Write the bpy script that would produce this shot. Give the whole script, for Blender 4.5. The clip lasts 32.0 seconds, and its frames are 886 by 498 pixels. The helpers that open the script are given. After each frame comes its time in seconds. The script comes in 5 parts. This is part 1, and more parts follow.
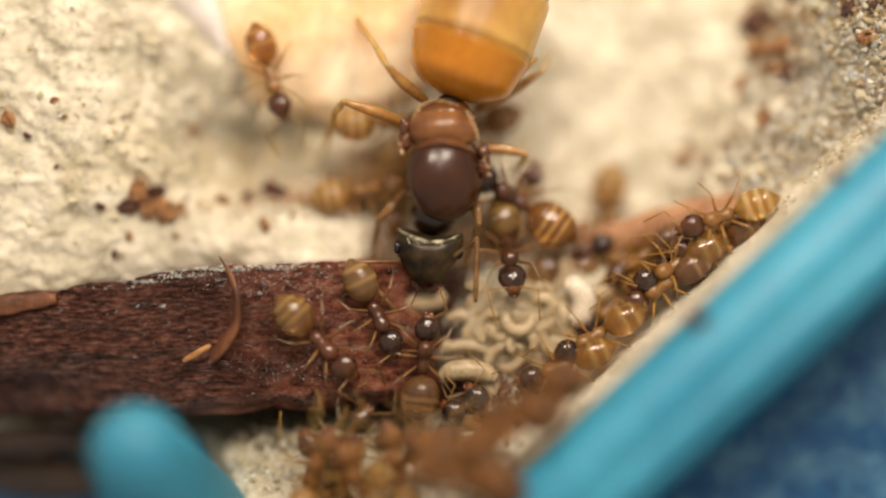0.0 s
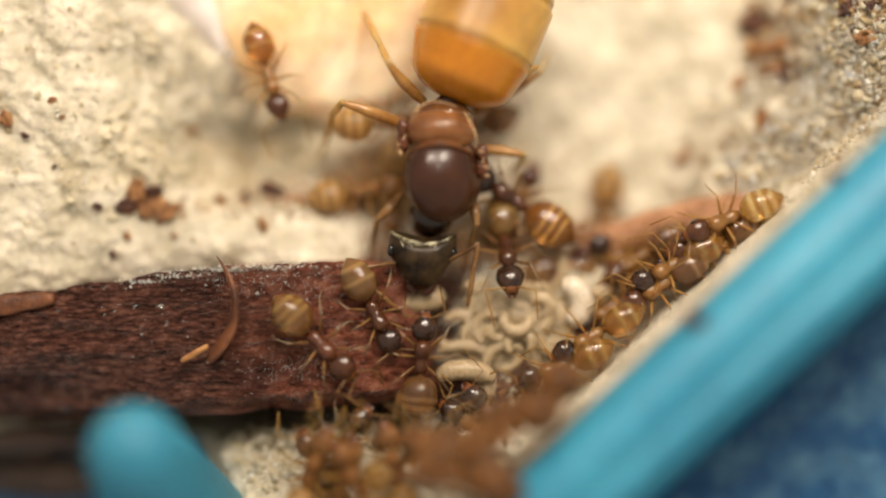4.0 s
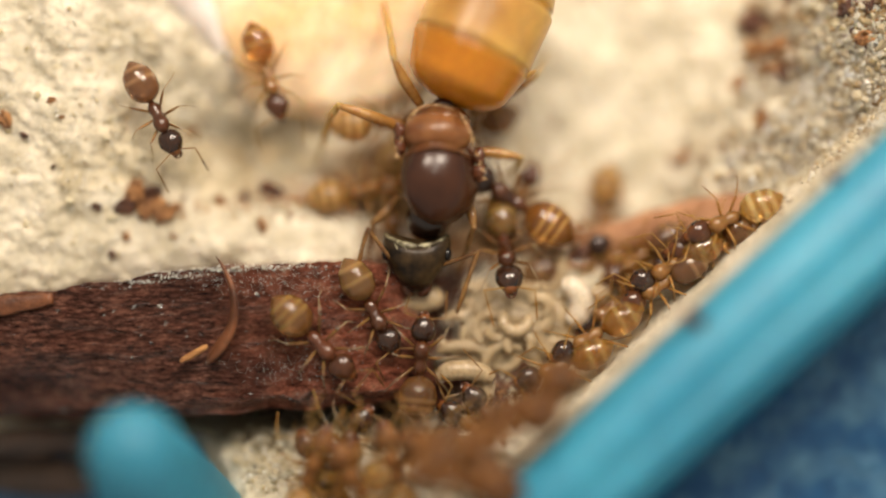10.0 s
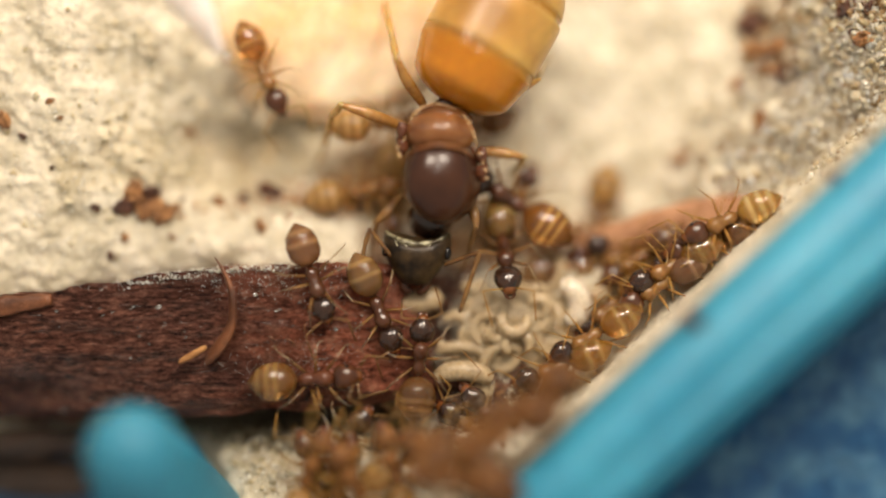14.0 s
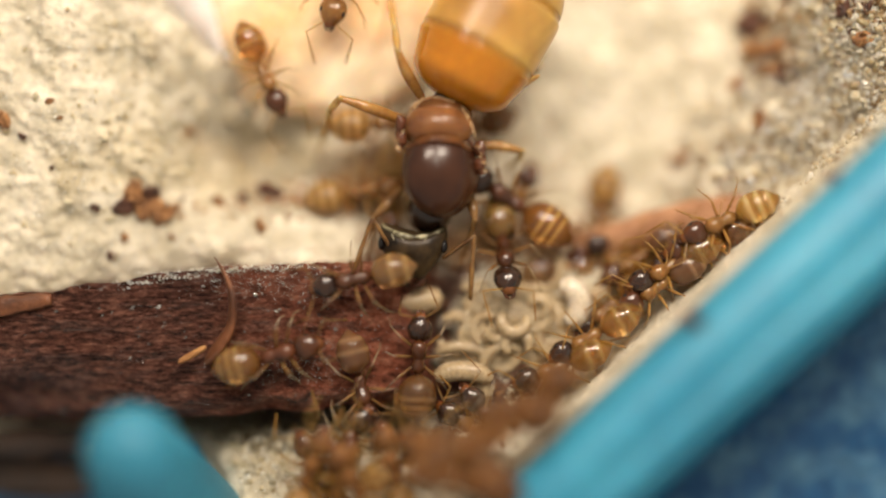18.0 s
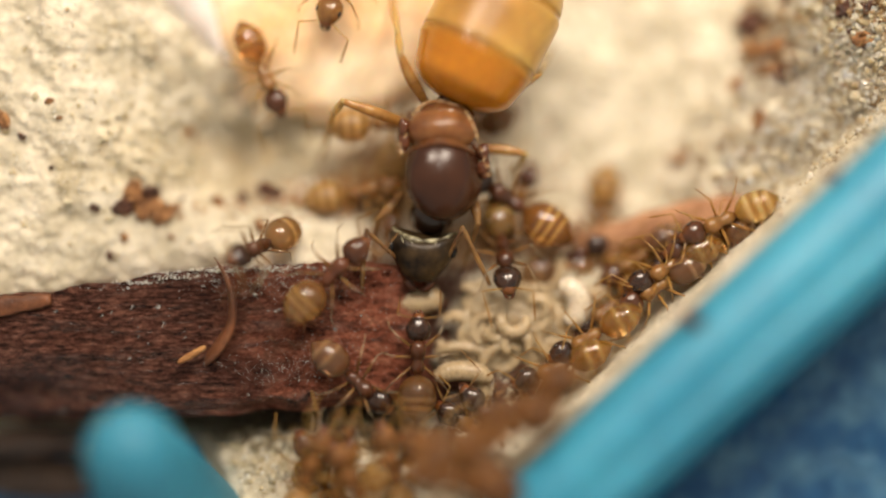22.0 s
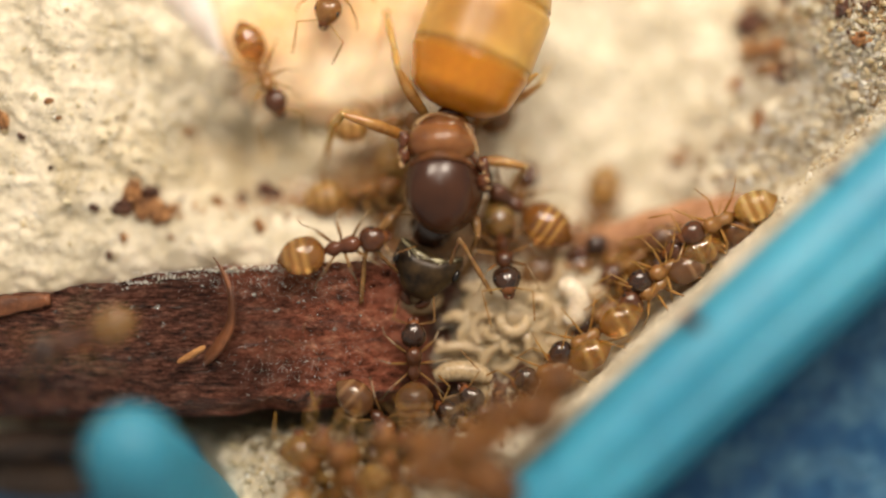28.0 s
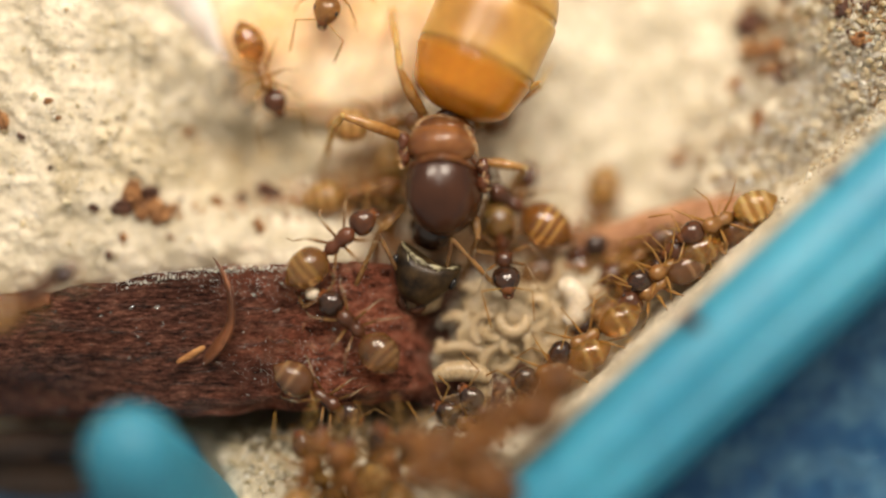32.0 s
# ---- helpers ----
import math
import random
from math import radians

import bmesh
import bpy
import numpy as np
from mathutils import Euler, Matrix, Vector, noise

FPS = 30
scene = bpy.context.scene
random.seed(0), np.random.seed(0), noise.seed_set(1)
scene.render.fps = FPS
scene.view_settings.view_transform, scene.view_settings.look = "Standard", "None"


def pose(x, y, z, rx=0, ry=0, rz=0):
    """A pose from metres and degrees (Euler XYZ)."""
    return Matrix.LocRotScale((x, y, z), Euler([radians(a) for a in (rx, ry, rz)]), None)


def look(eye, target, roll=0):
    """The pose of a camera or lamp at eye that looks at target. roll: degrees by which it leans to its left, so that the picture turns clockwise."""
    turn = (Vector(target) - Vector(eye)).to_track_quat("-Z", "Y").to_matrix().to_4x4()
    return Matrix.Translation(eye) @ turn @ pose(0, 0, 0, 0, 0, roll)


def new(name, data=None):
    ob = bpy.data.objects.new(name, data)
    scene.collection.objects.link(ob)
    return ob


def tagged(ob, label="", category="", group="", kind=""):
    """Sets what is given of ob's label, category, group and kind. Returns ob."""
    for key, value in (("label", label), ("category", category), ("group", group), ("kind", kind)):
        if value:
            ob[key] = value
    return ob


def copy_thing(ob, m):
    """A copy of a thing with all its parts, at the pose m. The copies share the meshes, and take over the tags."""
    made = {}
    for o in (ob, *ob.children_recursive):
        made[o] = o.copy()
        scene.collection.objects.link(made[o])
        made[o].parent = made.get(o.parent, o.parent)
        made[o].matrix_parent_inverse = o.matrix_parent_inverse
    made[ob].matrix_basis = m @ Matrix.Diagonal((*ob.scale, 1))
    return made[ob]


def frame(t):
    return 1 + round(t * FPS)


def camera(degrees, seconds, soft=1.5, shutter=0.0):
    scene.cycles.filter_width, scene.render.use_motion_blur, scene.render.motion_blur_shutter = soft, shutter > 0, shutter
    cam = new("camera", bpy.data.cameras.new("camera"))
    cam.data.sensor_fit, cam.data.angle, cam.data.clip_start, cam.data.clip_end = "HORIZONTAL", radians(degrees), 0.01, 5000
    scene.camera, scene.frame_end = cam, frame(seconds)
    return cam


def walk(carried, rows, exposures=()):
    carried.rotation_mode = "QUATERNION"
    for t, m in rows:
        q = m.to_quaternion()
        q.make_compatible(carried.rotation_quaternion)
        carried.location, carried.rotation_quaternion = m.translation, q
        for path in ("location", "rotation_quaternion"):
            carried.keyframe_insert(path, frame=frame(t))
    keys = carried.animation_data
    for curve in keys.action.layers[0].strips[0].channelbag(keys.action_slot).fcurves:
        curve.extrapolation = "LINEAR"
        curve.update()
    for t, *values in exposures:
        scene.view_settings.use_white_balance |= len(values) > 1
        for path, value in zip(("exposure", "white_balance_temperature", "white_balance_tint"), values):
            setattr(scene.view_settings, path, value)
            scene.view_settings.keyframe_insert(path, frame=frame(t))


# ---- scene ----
# An ant nest seen from above through a close-up lens. Lengths below are millimetres (MM makes them metres).
MM = 0.001
cam = camera(40, 32.0, soft=2.3)
cam.data.dof.use_dof = True
cam.data.dof.focus_distance = 0.0327
cam.data.dof.aperture_fstop = 7.6
walk(cam, [
    (0, pose(0, 0, 0.03297, -0.0532, 0.2128, 0)),
    (1, pose(0, 0, 0.03297, -0.0519, 0.2128, 0)),
    (1.5, pose(0, 0, 0.03297, -0.0512, 0.1862, 0)),
    (2, pose(0, 0, 0.03297, -0.0505, 0.1330, 0)),
    (3.5, pose(0, 0, 0.03297, -0.0485, 0.1197, 0)),
    (6, pose(0, 0, 0.03297, -0.0452, 0.0931, 0)),
    (10, pose(0, 0, 0.03297, -0.0399, 0.0798, 0)),
    (12, pose(0, 0, 0.03297, 0.0000, 0.0399, 0)),
    (14, pose(0, 0, 0.03297, 0.0000, 0.0213, 0)),
    (20, pose(0, 0, 0.03297, 0.0000, -0.0000, 0)),
    (32, pose(0, 0, 0.03297, 0.0000, -0.0532, 0)),
], exposures=[(0, 0.0), (32, 0.0)])

# ---- light: a clip-on lamp with two LEDs beside the lens and the dim room around ----
world = bpy.data.worlds.new("room")
scene.world = world
world.use_nodes = True
world.node_tree.nodes["Background"].inputs[0].default_value = (1.0, 0.87, 0.73, 1)
world.node_tree.nodes["Background"].inputs[1].default_value = 0.50


def lamp(name, eye, target, watts, sx, sy, colour):
    data = bpy.data.lights.new(name, "AREA")
    data.energy, data.color, data.shape, data.size, data.size_y = watts, colour, "RECTANGLE", sx, sy
    ob = new(name, data)
    ob.matrix_world = look(eye, target)
    return ob


lamp("led_light", (-0.007, 0.027, 0.033), (0.0, 0.001, 0), 0.0119, 0.014, 0.008, (1.0, 0.85, 0.70))
lamp("led_light", (0.013, 0.028, 0.031), (0.0015, 0.001, 0), 0.0142, 0.012, 0.010, (1.0, 0.85, 0.70))
lamp("small_led_light", (0.005, 0.017, 0.036), (0, 0, 0), 0.0016, 0.003, 0.003, (1.0, 0.93, 0.80))



# ---- materials ----
def shader(name):
    m = bpy.data.materials.new(name)
    m.use_nodes = True
    return m, m.node_tree.nodes, m.node_tree.links, m.node_tree.nodes["Principled BSDF"]


def noise_node(nodes, links, scale, detail=4, stretch=(1, 1, 1), rough=0.55, space="Object"):
    tc = nodes.new("ShaderNodeTexCoord")
    mp = nodes.new("ShaderNodeMapping")
    mp.inputs["Scale"].default_value = [s * 1000 for s in stretch]
    links.new(tc.outputs[space], mp.inputs["Vector"])
    n = nodes.new("ShaderNodeTexNoise")
    n.inputs["Scale"].default_value, n.inputs["Detail"].default_value, n.inputs["Roughness"].default_value = scale, detail, rough
    links.new(mp.outputs["Vector"], n.inputs["Vector"])
    return n


def ramp(nodes, links, source, stops):
    r = nodes.new("ShaderNodeValToRGB")
    while len(r.color_ramp.elements) < len(stops):
        r.color_ramp.elements.new(0.5)
    for e, (p, c) in zip(r.color_ramp.elements, stops):
        e.position, e.color = p, (*c, 1)
    links.new(source, r.inputs["Fac"])
    return r


def mixed(nodes, links, kind, fac, a, b):
    m = nodes.new("ShaderNodeMix")
    m.data_type, m.blend_type = "RGBA", kind
    if isinstance(fac, float):
        m.inputs[0].default_value = fac
    else:
        links.new(fac, m.inputs[0])
    for sock, v in ((m.inputs[6], a), (m.inputs[7], b)):
        if isinstance(v, tuple):
            sock.default_value = (*v, 1)
        else:
            links.new(v, sock)
    return m.outputs[2]


def bumped(nodes, links, bsdf, source, strength, distance):
    b = nodes.new("ShaderNodeBump")
    b.inputs["Strength"].default_value, b.inputs["Distance"].default_value = strength, distance * MM
    links.new(source, b.inputs["Height"])
    links.new(b.outputs["Normal"], bsdf.inputs["Normal"])
    return b


def surface(name, low, high, rough=0.5, scale=2.0, stretch=(1, 1, 1), bump=0.3, depth=0.05, fine=12.0, sss=0.0, radius=(0.5, 0.3, 0.15),
            trans=0.0, coat=0.0, spec=0.5, ior=1.45, spread=(0.35, 0.65)):
    """A material that wanders between two colours, with broad and fine relief."""
    m, nodes, links, b = shader(name)
    broad = noise_node(nodes, links, scale, 4, stretch)
    small = noise_node(nodes, links, fine, 5, stretch)
    colour = ramp(nodes, links, broad.outputs["Fac"], [(spread[0], low), (spread[1], high)])
    tint = ramp(nodes, links, small.outputs["Fac"], [(0.3, (0.62, 0.62, 0.62)), (0.7, (1.1, 1.1, 1.1))])
    links.new(mixed(nodes, links, "MULTIPLY", 0.6, colour.outputs["Color"], tint.outputs["Color"]), b.inputs["Base Color"])
    b.inputs["Roughness"].default_value = rough
    b.inputs["Specular IOR Level"].default_value = spec
    b.inputs["IOR"].default_value = ior
    b.inputs["Subsurface Weight"].default_value = sss
    b.inputs["Subsurface Radius"].default_value = radius
    b.inputs["Subsurface Scale"].default_value = MM
    b.inputs["Transmission Weight"].default_value = trans
    b.inputs["Coat Weight"].default_value = coat
    b.inputs["Coat Roughness"].default_value = 0.08
    if bump:
        bumped(nodes, links, b, small.outputs["Fac"], bump, depth)
    return m


def gravel(name, stops, rough=0.25, trans=0.2, sss=0.2):
    """Stones of many colours: each stone takes its own from the stops."""
    m, nodes, links, b = shader(name)
    geo = nodes.new("ShaderNodeNewGeometry")
    own = ramp(nodes, links, geo.outputs["Random Per Island"], stops)
    fine = noise_node(nodes, links, 9.0, 4)
    tint = ramp(nodes, links, fine.outputs["Fac"], [(0.3, (0.7, 0.68, 0.66)), (0.7, (1.1, 1.1, 1.1))])
    links.new(mixed(nodes, links, "MULTIPLY", 0.6, own.outputs["Color"], tint.outputs["Color"]), b.inputs["Base Color"])
    b.inputs["Roughness"].default_value, b.inputs["Transmission Weight"].default_value, b.inputs["IOR"].default_value = rough, trans, 1.45
    b.inputs["Subsurface Weight"].default_value, b.inputs["Subsurface Scale"].default_value = sss, MM
    b.inputs["Subsurface Radius"].default_value = (0.3, 0.25, 0.18)
    bumped(nodes, links, b, fine.outputs["Fac"], 0.5, 0.04)
    return m


PLASTER = surface("pale_plaster", (0.54, 0.48, 0.345), (0.825, 0.755, 0.60), 0.7, 1.1, bump=0.75, depth=0.12, fine=4.5, sss=0.15, radius=(0.6, 0.45, 0.3))

LUMP = surface("lumpy_plaster", (0.50, 0.43, 0.29), (0.76, 0.68, 0.52), 0.7, 1.1, bump=0.75, depth=0.12, fine=4.5, sss=0.15, radius=(0.6, 0.45, 0.3))


def stain_or_shade(m, centre, reach, tint):
    """An uneven oval round centre, in millimetres, with a ragged edge: a stain, or shade or glow put into a material's
    colour.
    """
    nodes, links = m.node_tree.nodes, m.node_tree.links
    b = nodes["Principled BSDF"]
    clean = b.inputs["Base Color"].links[0].from_socket
    tc, mp, away, edge = (nodes.new(k) for k in ("ShaderNodeTexCoord", "ShaderNodeMapping", "ShaderNodeVectorMath", "ShaderNodeMath"))
    mp.vector_type = "TEXTURE"
    mp.inputs["Location"].default_value = (centre[0] * MM, centre[1] * MM, 0)
    mp.inputs["Scale"].default_value = (reach[0] * MM, reach[1] * MM, 1.0)
    links.new(tc.outputs["Object"], mp.inputs["Vector"])
    away.operation = "LENGTH"
    links.new(mp.outputs["Vector"], away.inputs[0])
    wob = noise_node(nodes, links, 0.9, 5)
    edge.operation = "MULTIPLY_ADD"
    edge.inputs[1].default_value = 1.1
    links.new(wob.outputs["Fac"], edge.inputs[0])
    links.new(away.outputs["Value"], edge.inputs[2])
    mask = ramp(nodes, links, edge.outputs[0], [(0.75, (1, 1, 1)), (1.0, (0, 0, 0))])
    mask.color_ramp.elements[1].position = 1.0
    half = nodes.new("ShaderNodeMath")
    half.operation = "MULTIPLY"
    half.inputs[1].default_value = 0.75
    links.new(mask.outputs["Color"], half.inputs[0])
    links.new(mixed(nodes, links, "MULTIPLY", half.outputs[0], clean, tint), b.inputs["Base Color"])


# warm brown shadow below the tube ant, put into the plaster's colour
stain_or_shade(PLASTER, (-5.5, 3.1), (3.6, 2.0), (0.86, 0.70, 0.46))
# amber glow of light scattered in the queen's hollow, coloured into the plaster
stain_or_shade(PLASTER, (-1.1, 1.9), (5.6, 3.3), (0.80, 0.57, 0.30))
# a deeper amber-brown tone to the right of her head
stain_or_shade(PLASTER, (0.9, 0.3), (3.6, 1.9), (0.66, 0.42, 0.20))
stain_or_shade(PLASTER, (-5.0, -5.6), (2.6, 1.2), (0.60, 0.53, 0.38))
stain_or_shade(PLASTER, (1.3, -4.7), (1.6, 1.0), (0.75, 0.53, 0.32))
stain_or_shade(PLASTER, (-8.0, 2.2), (7.5, 3.8), (0.82, 0.77, 0.66))
BARK, _n, _l, _b = shader("wet_bark")
_fib = noise_node(_n, _l, 1.9, 8, (1.15, 5.0, 3.0), 0.74)
_fine = noise_node(_n, _l, 16.0, 4, (0.5, 1.7, 1.0), 0.7)
_broad = noise_node(_n, _l, 0.35, 3)
_c1 = ramp(_n, _l, _fib.outputs["Fac"], [(0.38, (0.014, 0.007, 0.006)), (0.52, (0.18, 0.070, 0.047)), (0.69, (0.52, 0.255, 0.17))])
_gran = noise_node(_n, _l, 2.4, 7, (0.8, 1.5, 1.0), 0.72)
_c2 = ramp(_n, _l, _gran.outputs["Fac"], [(0.36, (0.060, 0.020, 0.013)), (0.52, (0.44, 0.145, 0.085)), (0.70, (0.76, 0.38, 0.24))])
_sep = _n.new("ShaderNodeSeparateXYZ")
_l.new(_n["Texture Coordinate"].outputs["Object"], _sep.inputs[0])
_along = _n.new("ShaderNodeMath")  # the bark reddens towards its broken end
_along.operation = "MULTIPLY_ADD"
_along.inputs[1].default_value, _along.inputs[2].default_value = 95.0, -0.10
_l.new(_sep.outputs["X"], _along.inputs[0])
_wander = _n.new("ShaderNodeMath")
_wander.operation = "ADD"
_l.new(_along.outputs[0], _wander.inputs[0])
_l.new(_broad.outputs["Fac"], _wander.inputs[1])
_f2 = ramp(_n, _l, _wander.outputs[0], [(0.40, (0, 0, 0)), (0.75, (1, 1, 1))])
_speck = ramp(_n, _l, _fine.outputs["Fac"], [(0.38, (0.35, 0.33, 0.33)), (0.66, (1.5, 1.42, 1.4))])
_l.new(mixed(_n, _l, "MULTIPLY", 0.8, mixed(_n, _l, "MIX", _f2.outputs["Color"], _c1.outputs["Color"], _c2.outputs["Color"]), _speck.outputs["Color"]), _b.inputs["Base Color"])
_b.inputs["Roughness"].default_value = 0.22
_sum = _n.new("ShaderNodeMath")
_sum.operation = "ADD"
_l.new(_fib.outputs["Fac"], _sum.inputs[0])
_l.new(_fine.outputs["Fac"], _sum.inputs[1])
bumped(_n, _l, _b, _sum.outputs[0], 1.0, 0.28)
stain_or_shade(BARK, (1.5, -1.0), (3.4, 1.5), (0.36, 0.37, 0.42))
stain_or_shade(BARK, (-0.3, 1.5), (3.4, 1.3), (0.42, 0.38, 0.38))
RAWWOOD = surface("raw_wood", (0.26, 0.10, 0.03), (0.55, 0.27, 0.09), 0.5, 1.5, (0.4, 4, 4), 0.6, 0.05)
RUSTY = surface("reddish_bark", (0.30, 0.135, 0.062), (0.52, 0.27, 0.14), 0.6, 1.5, bump=0.8, depth=0.08)
FIBRE = surface("bark_fibre", (0.075, 0.026, 0.011), (0.25, 0.095, 0.040), 0.4, 1.2, (1, 1, 1), 0.6, 0.05, sss=0.1)
CRUMB = surface("soil_crumb", (0.13, 0.050, 0.018), (0.54, 0.27, 0.10), 0.5, 3.0, bump=1.0, depth=0.08)
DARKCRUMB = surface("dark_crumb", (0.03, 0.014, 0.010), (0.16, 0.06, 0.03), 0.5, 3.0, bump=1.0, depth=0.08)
GRIT = gravel("damp_grit", [(0.0, (0.38, 0.31, 0.18)), (0.3, (0.54, 0.46, 0.30)), (0.8, (0.66, 0.58, 0.41)), (1.0, (0.78, 0.71, 0.54))], 0.6, 0.0, 0.7)
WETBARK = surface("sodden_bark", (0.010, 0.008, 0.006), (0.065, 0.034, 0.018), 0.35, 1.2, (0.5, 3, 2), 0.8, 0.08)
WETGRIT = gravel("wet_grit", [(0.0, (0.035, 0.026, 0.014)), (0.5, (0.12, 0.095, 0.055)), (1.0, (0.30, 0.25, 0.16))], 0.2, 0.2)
GRAIN = surface("quartz_grain", (0.70, 0.64, 0.50), (0.95, 0.92, 0.82), 0.15, 3.0, bump=0.3, depth=0.03, sss=0.6, radius=(0.3, 0.25, 0.2), ior=1.5)
SANDY = gravel("tan_sand", [(0.0, (0.34, 0.21, 0.10)), (0.12, (0.54, 0.42, 0.25)), (0.6, (0.72, 0.62, 0.45)), (0.88, (0.82, 0.75, 0.60)), (1.0, (0.92, 0.89, 0.82))], 0.3, 0.25, 0.6)
BROWNSAND = gravel("brown_sand", [(0.0, (0.10, 0.045, 0.018)), (0.5, (0.30, 0.17, 0.07)), (1.0, (0.48, 0.34, 0.18))], 0.4, 0.2, 0.3)
CYAN = surface("cyan_plastic", (0.032, 0.25, 0.395), (0.055, 0.335, 0.49), 0.40, 0.25, (1, 1, 1), 0.15, 0.05, 3.0, sss=0.35, radius=(0.4, 0.9, 1.2))
# the rail's cyan plastic again, darkened for the shaded rail end
SHADECYAN = surface("teal_plastic", (0.026, 0.20, 0.32), (0.042, 0.27, 0.40), 0.5, 0.25, (1, 1, 1), 0.15, 0.05, 3.0, sss=0.35, radius=(0.4, 0.9, 1.2))
DEEPBLUE = surface("deep_blue_plastic", (0.010, 0.10, 0.26), (0.10, 0.26, 0.41), 0.35, 0.95, (1, 1, 1), 0.8, 0.2, 3.2, spread=(0.40, 0.72))
ORANGE = surface("peach_plastic", (0.88, 0.57, 0.28), (0.95, 0.80, 0.58), 0.25, 0.34, (1, 1, 1), 0.1, 0.05, 2.0, sss=0.4, radius=(1.2, 0.7, 0.4))
PINK = surface("milky_plastic", (0.90, 0.78, 0.72), (0.95, 0.88, 0.84), 0.2, 0.3, (1, 1, 1), 0.1, 0.05, 2.0, sss=0.4, radius=(1.0, 0.8, 0.7))
AMBERFACE = surface("amber_face", (0.15, 0.048, 0.012), (0.28, 0.10, 0.026), 0.2, 1.6, bump=0.1, depth=0.02, trans=0.2, sss=0.3, radius=(0.4, 0.2, 0.06), coat=0.3)
LARVA = surface("larva_skin", (0.41, 0.315, 0.190), (0.54, 0.42, 0.262), 0.28, 1.5, bump=0.1, depth=0.02, trans=0.0, sss=0.8, radius=(0.35, 0.32, 0.28), coat=0.35, ior=1.33)
EGG = surface("egg_shell", (0.66, 0.56, 0.42), (0.76, 0.67, 0.54), 0.2, 2.0, bump=0.05, sss=0.6, radius=(0.3, 0.25, 0.18), coat=0.3)
AMBER = surface("amber_neck", (0.20, 0.075, 0.022), (0.32, 0.13, 0.042), 0.2, 1.2, bump=0.08, depth=0.02, fine=20.0, trans=0.5, sss=0.3, radius=(0.5, 0.28, 0.08), coat=0.2)


def banded(name, dark, pale, bands, trans=0.75, rough=0.12, coat=0.5):
    """Translucent abdomen cuticle whose plates end in soft pale bands; bands: how far along the abdomen (0 to 1) each lies."""
    m, nodes, links, b = shader(name)
    tc = nodes.new("ShaderNodeTexCoord")
    sep = nodes.new("ShaderNodeSeparateXYZ")
    links.new(tc.outputs["Object"], sep.inputs[0])
    wob = noise_node(nodes, links, 1.1, 1)
    u = nodes.new("ShaderNodeMath")
    u.operation = "MULTIPLY_ADD"
    u.inputs[1].default_value = -1 / (1.27 * MM)
    links.new(sep.outputs["X"], u.inputs[0])
    shift = nodes.new("ShaderNodeMath")
    shift.operation = "MULTIPLY_ADD"
    shift.inputs[1].default_value, shift.inputs[2].default_value = 0.10, -0.05
    links.new(wob.outputs["Fac"], shift.inputs[0])
    links.new(shift.outputs[0], u.inputs[2])
    deep = tuple(c * 0.80 for c in dark)
    stops = [(0.0, dark)]
    for q in bands:
        stops += [(q - 0.075, deep), (q - 0.005, pale), (q + 0.03, pale), (q + 0.06, dark)]
    stops.append((1.0, deep))
    colour = ramp(nodes, links, u.outputs[0], stops)
    spot = ramp(nodes, links, wob.outputs["Fac"], [(0.35, (0.75, 0.72, 0.70)), (0.65, (1.1, 1.08, 1.05))])
    links.new(mixed(nodes, links, "MULTIPLY", 0.7, colour.outputs["Color"], spot.outputs["Color"]), b.inputs["Base Color"])
    b.inputs["Roughness"].default_value, b.inputs["Transmission Weight"].default_value, b.inputs["IOR"].default_value = rough + 0.05, trans, 1.38
    b.inputs["Subsurface Weight"].default_value, b.inputs["Subsurface Scale"].default_value = 0.3, MM
    b.inputs["Subsurface Radius"].default_value = (0.5, 0.28, 0.10)
    b.inputs["Coat Weight"].default_value, b.inputs["Coat Roughness"].default_value = coat, 0.06
    fine = noise_node(nodes, links, 18.0, 3)
    bumped(nodes, links, b, fine.outputs["Fac"], 0.1, 0.015)
    return m


BROWN = surface("brown_cuticle", (0.042, 0.014, 0.006), (0.115, 0.039, 0.013), 0.18, 2.0, bump=0.2, depth=0.02, fine=20.0, sss=0.15, radius=(0.4, 0.2, 0.06), coat=0.3)
DARKHEAD = surface("dark_cuticle", (0.014, 0.007, 0.005), (0.055, 0.022, 0.010), 0.16, 2.0, bump=0.2, depth=0.02, fine=20.0, coat=0.4)
LIMB = surface("honey_limb", (0.38, 0.175, 0.040), (0.62, 0.35, 0.105), 0.18, 2.0, bump=0.1, depth=0.01, trans=0.4, sss=0.3, radius=(0.3, 0.18, 0.06), coat=0.2)
PALELIMB = surface("straw_limb", (0.62, 0.36, 0.085), (0.84, 0.62, 0.26), 0.18, 2.0, bump=0.1, depth=0.01, trans=0.5, sss=0.3, radius=(0.3, 0.2, 0.08), coat=0.3)
DULLLIMB = surface("brown_limb", (0.13, 0.060, 0.022), (0.44, 0.24, 0.085), 0.2, 2.0, bump=0.1, depth=0.01, trans=0.35, sss=0.2, radius=(0.3, 0.18, 0.06))
WANLIMB = surface("wan_limb", (0.44, 0.29, 0.16), (0.70, 0.55, 0.38), 0.2, 2.0, bump=0.1, depth=0.01, trans=0.4, sss=0.3, radius=(0.3, 0.2, 0.1), coat=0.3)
DIMBROWN = surface("dull_brown_cuticle", (0.055, 0.022, 0.008), (0.31, 0.135, 0.036), 0.5, 1.2, bump=0.2, depth=0.02, sss=0.2, radius=(0.5, 0.28, 0.12), spec=0.25)
